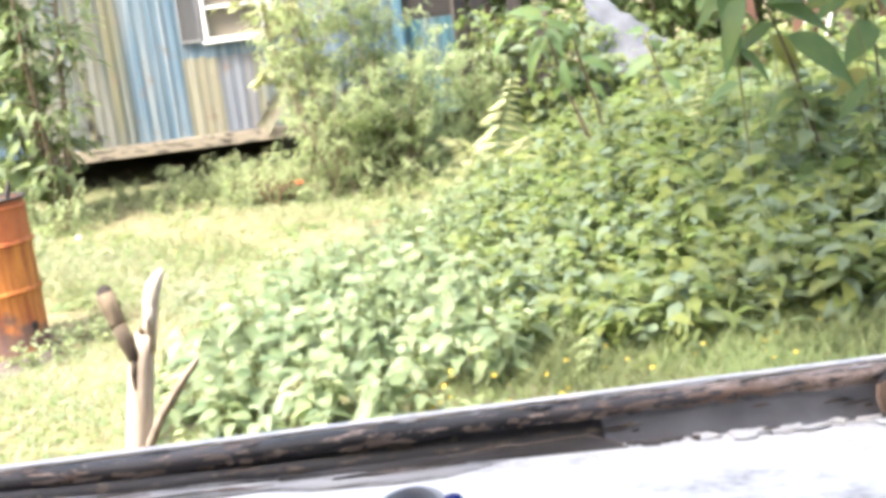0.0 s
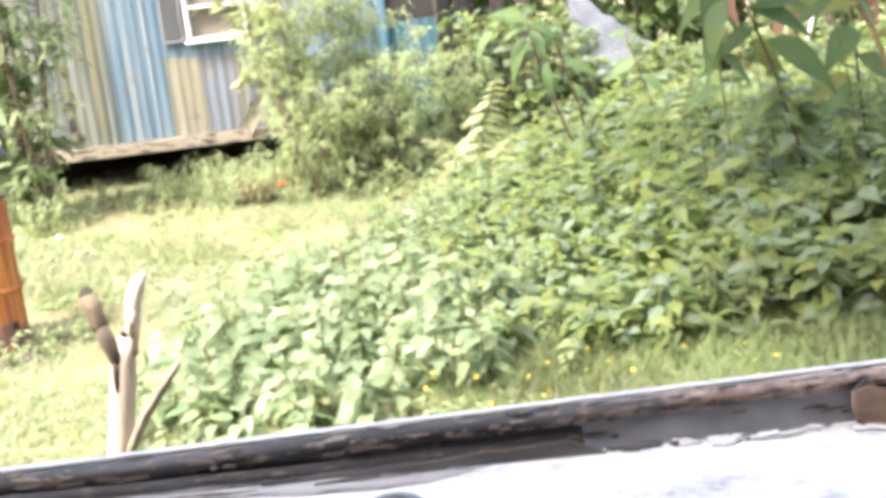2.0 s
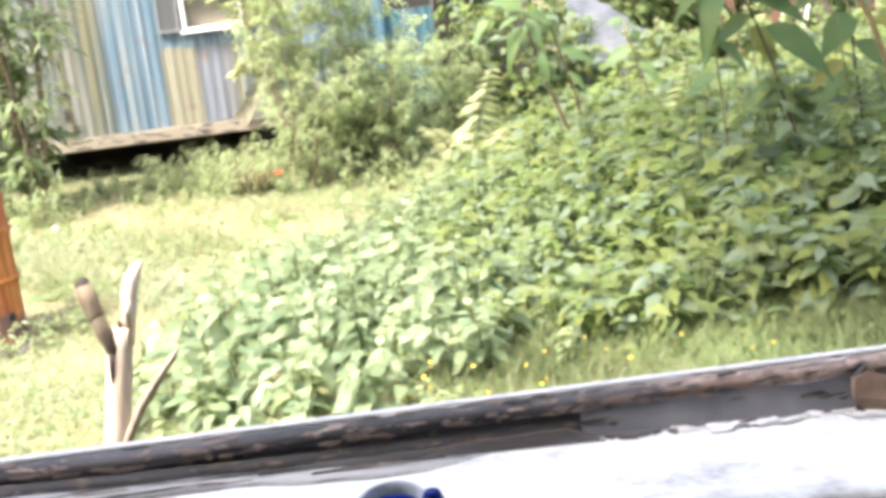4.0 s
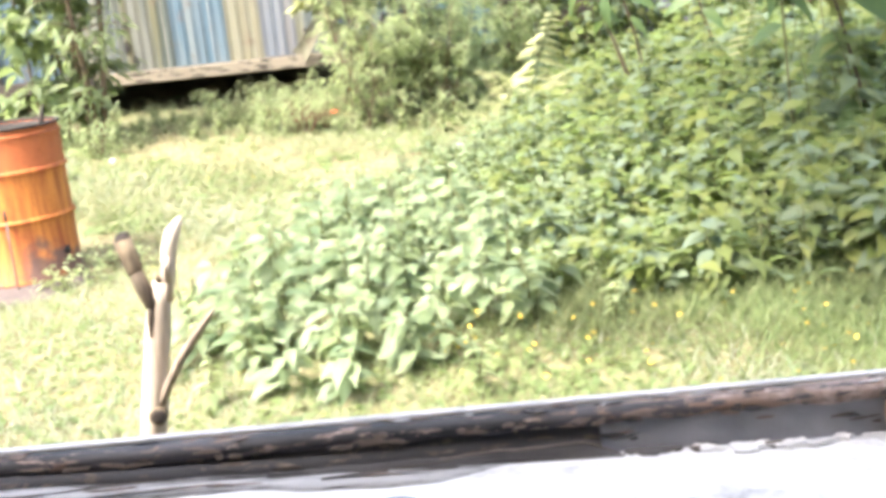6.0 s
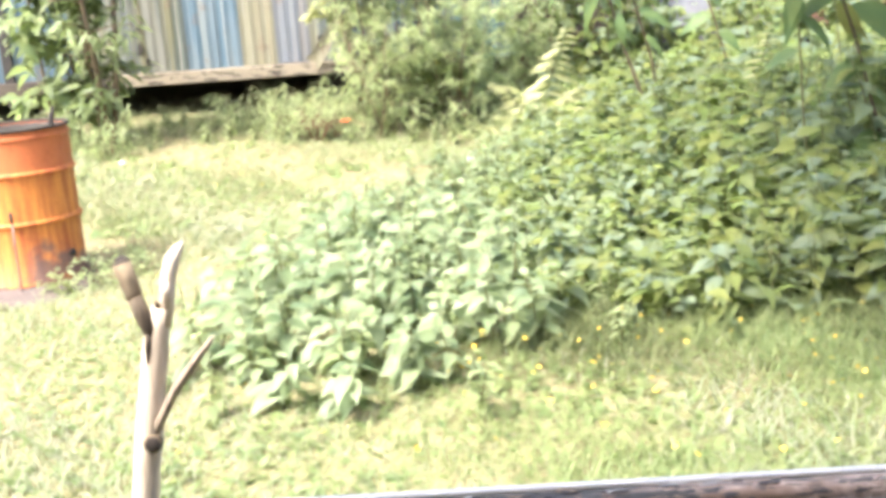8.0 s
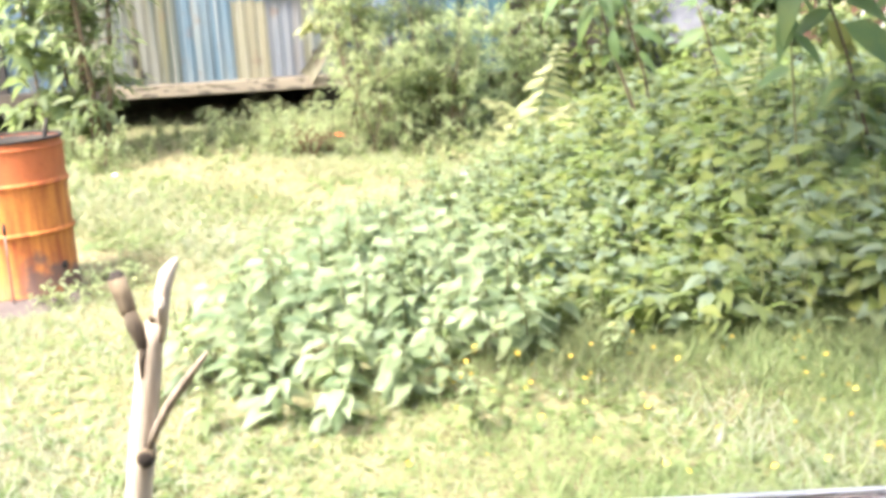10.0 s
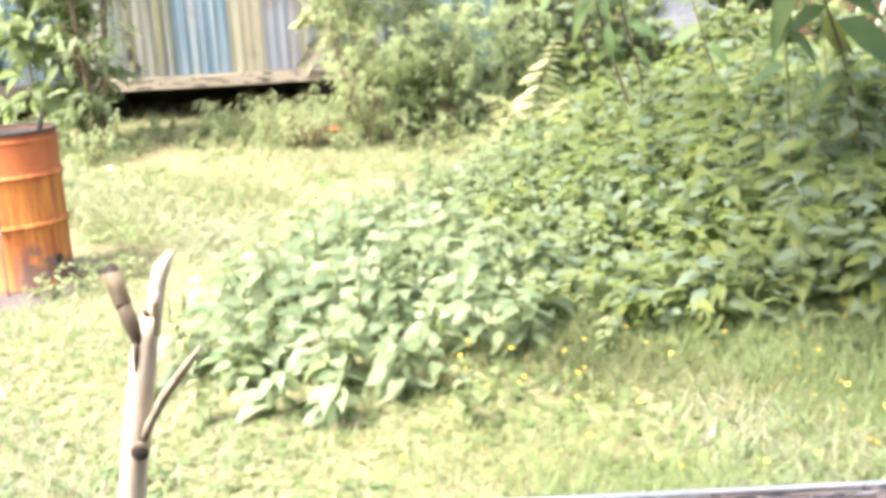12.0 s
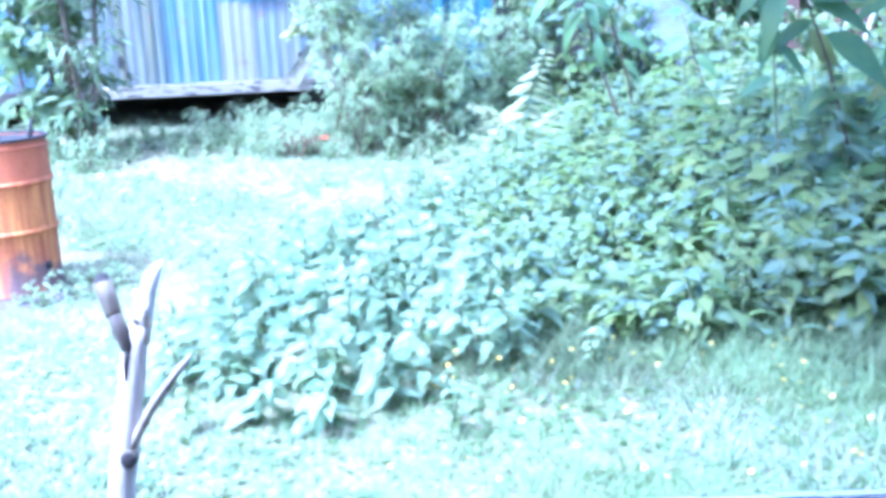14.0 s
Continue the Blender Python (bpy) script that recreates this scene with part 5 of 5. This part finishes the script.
shrub("unseen_shade_tree", "unseen leafy tree added to cast shade on the weeds", (5.2, 6.4), 5.2, 2.4, 5, 1350, 0.24, LEAF_WEED, OVATE, 59, 0.07, 0.58, 120, "tree", lean=(-5.0, 0.3))
for i, (x, y, h) in enumerate(((-1.72, 10.9, 0.30), (-1.45, 10.95, 0.27), (-1.15, 10.8, 0.33), (-3.05, 9.9, 0.4), (-1.6, 10.6, 0.28), (-2.6, 9.7, 0.3), (-3.3, 9.4, 0.4), (-0.95, 9.9, 0.35), (-1.25, 10.2, 0.3))):
    shrub("low_shrub", "low feathery green growth at the foot of the house", (x, y), h, 0.42, 5, 260, 0.085, LEAF_SHRUB, LANCE, 60 + i, 0.005, 0.1, 30)
for i, (x, y, h) in enumerate(((-1.80, 6.28, 0.16), (-1.72, 6.45, 0.13), (-1.93, 6.14, 0.12), (-1.66, 6.62, 0.14), (-1.55, 6.4, 0.10))):
    shrub("low_weed", "small green weed at the foot of the drum", (x, y), h, 0.16, 4, 70, 0.055, LEAF_SHRUB, SMALL, 160 + i, 0.003, 0.1, 16, "weed")
# greenery behind
for i, x in enumerate((0.9, 1.7, 2.5, 3.3, 4.2, 5.0, 5.9, 6.8)):
    shrub("hedge_shrub", "dark green shrub closing the back of the yard", (x, 13.3 + 0.3 * math.sin(i * 2)), 1.9, 0.8, 6, 900, 0.16, LEAF_DARK, OVATE, 120 + i, 0.012, 0.03, 80)
for i, (x, y, h, rad) in enumerate(((1.6, 14.2, 3.0, 1.3), (3.4, 14.5, 3.2, 1.5), (5.6, 14.2, 3.4, 1.6), (7.6, 13.4, 3.4, 1.6), (2.4, 16.5, 4.0, 1.8), (6.5, 16.5, 4.2, 1.9), (-9.5, 13, 3.8, 1.8), (9.5, 12, 4, 1.8))):
    shrub("background_tree", "dense dark green tree behind the yard", (x, y), h, rad, 5, 1500, 0.22, LEAF_DARK, OVATE, 80 + i, 0.05, 0.02, 90, "tree")
for i, (x, y, h) in enumerate(((1.3, 11.9, 1.3), (2.0, 11.7, 1.1), (3.0, 11.4, 0.7), (3.9, 11.6, 0.8), (4.8, 11.5, 0.9), (5.5, 10.6, 0.9), (1.0, 11.2, 1.2), (1.55, 11.3, 1.2), (2.45, 11.5, 0.72), (2.85, 11.6, 0.80))):
    shrub("weed_shrub", "green shrub growing through the heap", (x, y), h, 0.55, 6, 420, 0.13, LEAF_WEED, OVATE, 95 + i, 0.008, 0.08, 50)

# ---- lawn ----


def lawn_points(count, seed, y0, y1, power):
    g = np.random.default_rng(seed)
    y = y0 + (y1 - y0) * g.uniform(0, 1, count) ** power
    x = g.uniform(-1, 1, count) * (0.47 * y + 0.6)
    return x, y


def heights(x, y):
    return 0.0206 * (np.clip(y, -5, 18) - 6.33) + 0.018 * np.sin(1.7 * x + 0.6 * y) * np.sin(1.3 * y - 0.4 * x)


def patches(x, y, s, ph):
    return np.sin(x * s + ph) * np.sin(y * s * 1.1 - ph) + 0.6 * np.sin(x * s * 2.3 + y * s * 1.7 + ph)


def lawn(name, label, shape, count, seed, size, pitch, mat, y0=2.6, y1=12.6, power=1.25, keep=None, wide=0.0):
    x, y = lawn_points(count, seed, y0, y1, power)
    g = np.random.default_rng(seed + 1)
    if wide:
        x = g.uniform(-wide, wide, count)
    ok = g.uniform(0, 1, count) < 0.55 + 0.45 * np.tanh(1.5 * patches(x, y, 2.2, seed))
    if keep is not None:
        ok &= keep(x, y, g)
    ok &= (x + 2.2) ** 2 + (y - 6.38) ** 2 > 0.17 + 0.05 * np.sin(5 * x + 7 * y)
    x, y = x[ok], y[ok]
    n = len(x)
    pos = np.stack([x, y, heights(x, y) - 0.004], -1)
    tall = 0.8 + 0.35 * np.tanh(patches(x, y, 1.3, seed + 2))
    me = scatter(name, shape, pos, g.uniform(0, 6.283, n), g.uniform(pitch[0], pitch[1], n), g.uniform(-0.6, 0.6, n), g.uniform(size[0], size[1], n) * tall, mat)
    tagged(new(name, me), label, "grass", kind="stuff")


def not_bare(x, y, g):
    bare = np.exp(-(((x + 1.9) / 1.1) ** 2 + ((y - 9.3) / 0.8) ** 2))
    bare = np.maximum(bare, np.clip(patches(x, y, 2.6, 0.7) - 0.35, 0, 1) * (y > 6.4))
    return g.uniform(0, 1, len(x)) > 0.6 * bare


lawn("grass", "short yellow-green lawn grass", BLADE, 122000, 201, (0.05, 0.11), (0.5, 1.4), GRASS, keep=not_bare)
lawn("grass", "longer loose grass tufts", FINE, 30000, 207, (0.10, 0.19), (0.7, 1.4), GRASS_GREEN, keep=lambda x, y, g: (x > -0.2) | (g.uniform(0, 1, len(x)) < 0.25))
# blades coloured darker than the lawn, as if under the tree crowns
lawn("grass", "tall soft grass at the foot of the weeds, coloured darker as shade", FINE, 76000, 251, (0.10, 0.24), (0.8, 1.5), GRASS_TALL_SHADED, 4.15, 5.7, 1.0, lambda x, y, g: (x > 0.25 + 0.2 * np.sin(y * 5)) & (g.uniform(0, 1, len(x)) < np.clip((y - 4.1) * 0.9, 0, 1)))
lawn("grass", "fresh green blades in the near lawn", FINE, 76000, 261, (0.07, 0.16), (0.7, 1.5), GRASS_GREEN, 3.2, 6.2, 1.0, lambda x, y, g: g.uniform(0, 1, len(x)) < np.clip(0.45 + 0.5 * x, 0.2, 1.0))
lawn("yard_weeds", "broad green leaves in the near lawn", OVATE, 16000, 265, (0.035, 0.08), (0.1, 1.1), GRASS_GREEN, 3.2, 5.6, 1.0)
lawn("grass", "loose far lawn grass", BLADE, 70000, 241, (0.08, 0.16), (0.5, 1.3), GRASS_FAR, 6.3, 12.0, 1.0, not_bare)
lawn("yard_weeds", "broad low weed leaves across the far lawn", OVATE, 40000, 245, (0.05, 0.10), (-0.1, 0.8), GRASS_FAR, 6.0, 12.0, 1.0, not_bare)
lawn("yard_weeds", "patches of greener low weeds in the far lawn", OVATE, 36000, 247, (0.05, 0.11), (0.0, 0.9), GRASS_GREEN, 7.2, 11.2, 1.0, lambda x, y, g: patches(x, y, 2.9, 2.0) > 0.0)
lawn("yard_weeds", "broad low yard weed leaves in the grass", OVATE, 14000, 231, (0.04, 0.09), (-0.1, 0.8), CLOVER, keep=not_bare)
lawn("clover", "low clover and small yard weeds among the grass", SMALL, 48000, 211, (0.022, 0.05), (-0.2, 0.7), CLOVER, keep=not_bare)


def round_the_yard(x, y, g):
    return ((np.abs(x) > 0.47 * y + 0.6) | (y < 2.6)) & ((np.abs(x) > 2.65) | (y > 1.0) | (y < -3.2))


lawn("grass", "lawn grass round the rest of the yard", BLADE, 36000, 281, (0.07, 0.13), (0.5, 1.4), GRASS, -6.0, 13.0, 1.0, round_the_yard, 8.5)
lawn("yard_weeds", "low weed leaves round the rest of the yard", OVATE, 16000, 285, (0.05, 0.11), (-0.1, 0.8), CLOVER, -6.0, 13.0, 1.0, round_the_yard, 8.5)

# small flowers
petal_v, petal_f = [(0, 0, 0)], []
for i in range(10):
    a = 2 * math.pi * i / 10
    petal_v.append((math.cos(a) * (0.5 if i % 2 else 0.32), math.sin(a) * (0.5 if i % 2 else 0.32), 0.14))
petal_f = [(0, 1 + i, 1 + (i + 1) % 10) for i in range(10)]
g = np.random.default_rng(77)
fx = np.concatenate([g.uniform(-0.2, 1.8, 90), g.uniform(-1.6, 0.5, 30), g.uniform(-0.6, 0.4, 12)])
fy = np.concatenate([g.uniform(3.6, 5.1, 90), g.uniform(4.0, 9.0, 30), g.uniform(9.6, 10.2, 12)])
fz = heights(fx, fy) + np.concatenate([g.uniform(0.05, 0.13, 90), g.uniform(0.05, 0.1, 30), g.uniform(0.1, 0.6, 12)])
nf = len(fx)
tagged(new("yellow_flowers", scatter("yellow_flowers", (np.array(petal_v), petal_f), np.stack([fx, fy, fz], -1), g.uniform(0, 6, nf), g.uniform(-0.2, 0.8, nf), g.uniform(-0.5, 0.5, nf), g.uniform(0.014, 0.029, nf), YELLOW_PETAL)), "tiny yellow flowers scattered in the grass", "flowers", kind="stuff")
red = thing("red_flower", "single orange-red flower by the shrub", "flower", (-0.69, 9.49, G(-0.69, 9.49)))
child("stalk", mesh_of("stalk", *tube([(0, 0, -0.02), (0.01, 0, 0.1), (0, 0, 0.19)], [0.004, 0.003, 0.003], 5), STEM), red)
pm = scatter("petals", SMALL, np.array([[0, 0, 0.19]] * 9), np.arange(9) * 0.7, np.full(9, 0.5), np.zeros(9), np.full(9, 0.05), RED_PETAL)
child("petals", pm, red, "orange-red petals")
for i, (x, y) in enumerate(((-0.93, 9.75), (-0.80, 9.85), (-1.05, 9.9))):
    d = thing("dead_plant", "brown dead stalks in the grass", "dead plant", (x, y, G(x, y)), "dead plants")
    g = random.Random(i)
    for _ in range(14):
        child("stalk", mesh_of("stalk", *tube([(0, 0, -0.02), (g.uniform(-0.1, 0.1), g.uniform(-0.1, 0.1), 0.12), (g.uniform(-0.2, 0.2), g.uniform(-0.15, 0.15), g.uniform(0.1, 0.26))], [0.006, 0.005, 0.002], 5), DEAD), d)
for i, (x, y, s) in enumerate(((-2.37, 9.24, 0.02), (0.22, 8.45, 0.028))):
    l = thing("paper_scrap", "crumpled white paper scrap lying in the grass", "litter", (x, y, G(x, y) + 0.04), "white scraps")
    bm = bmesh.new()
    bmesh.ops.create_icosphere(bm, subdivisions=2, radius=s)
    for v in bm.verts:
        v.co *= 1 + 0.5 * noise.noise(v.co * 40 + Vector((i, 0, 0)))
        v.co.z *= 0.6
    part("scrap", bm, WHITE_LITTER, l)
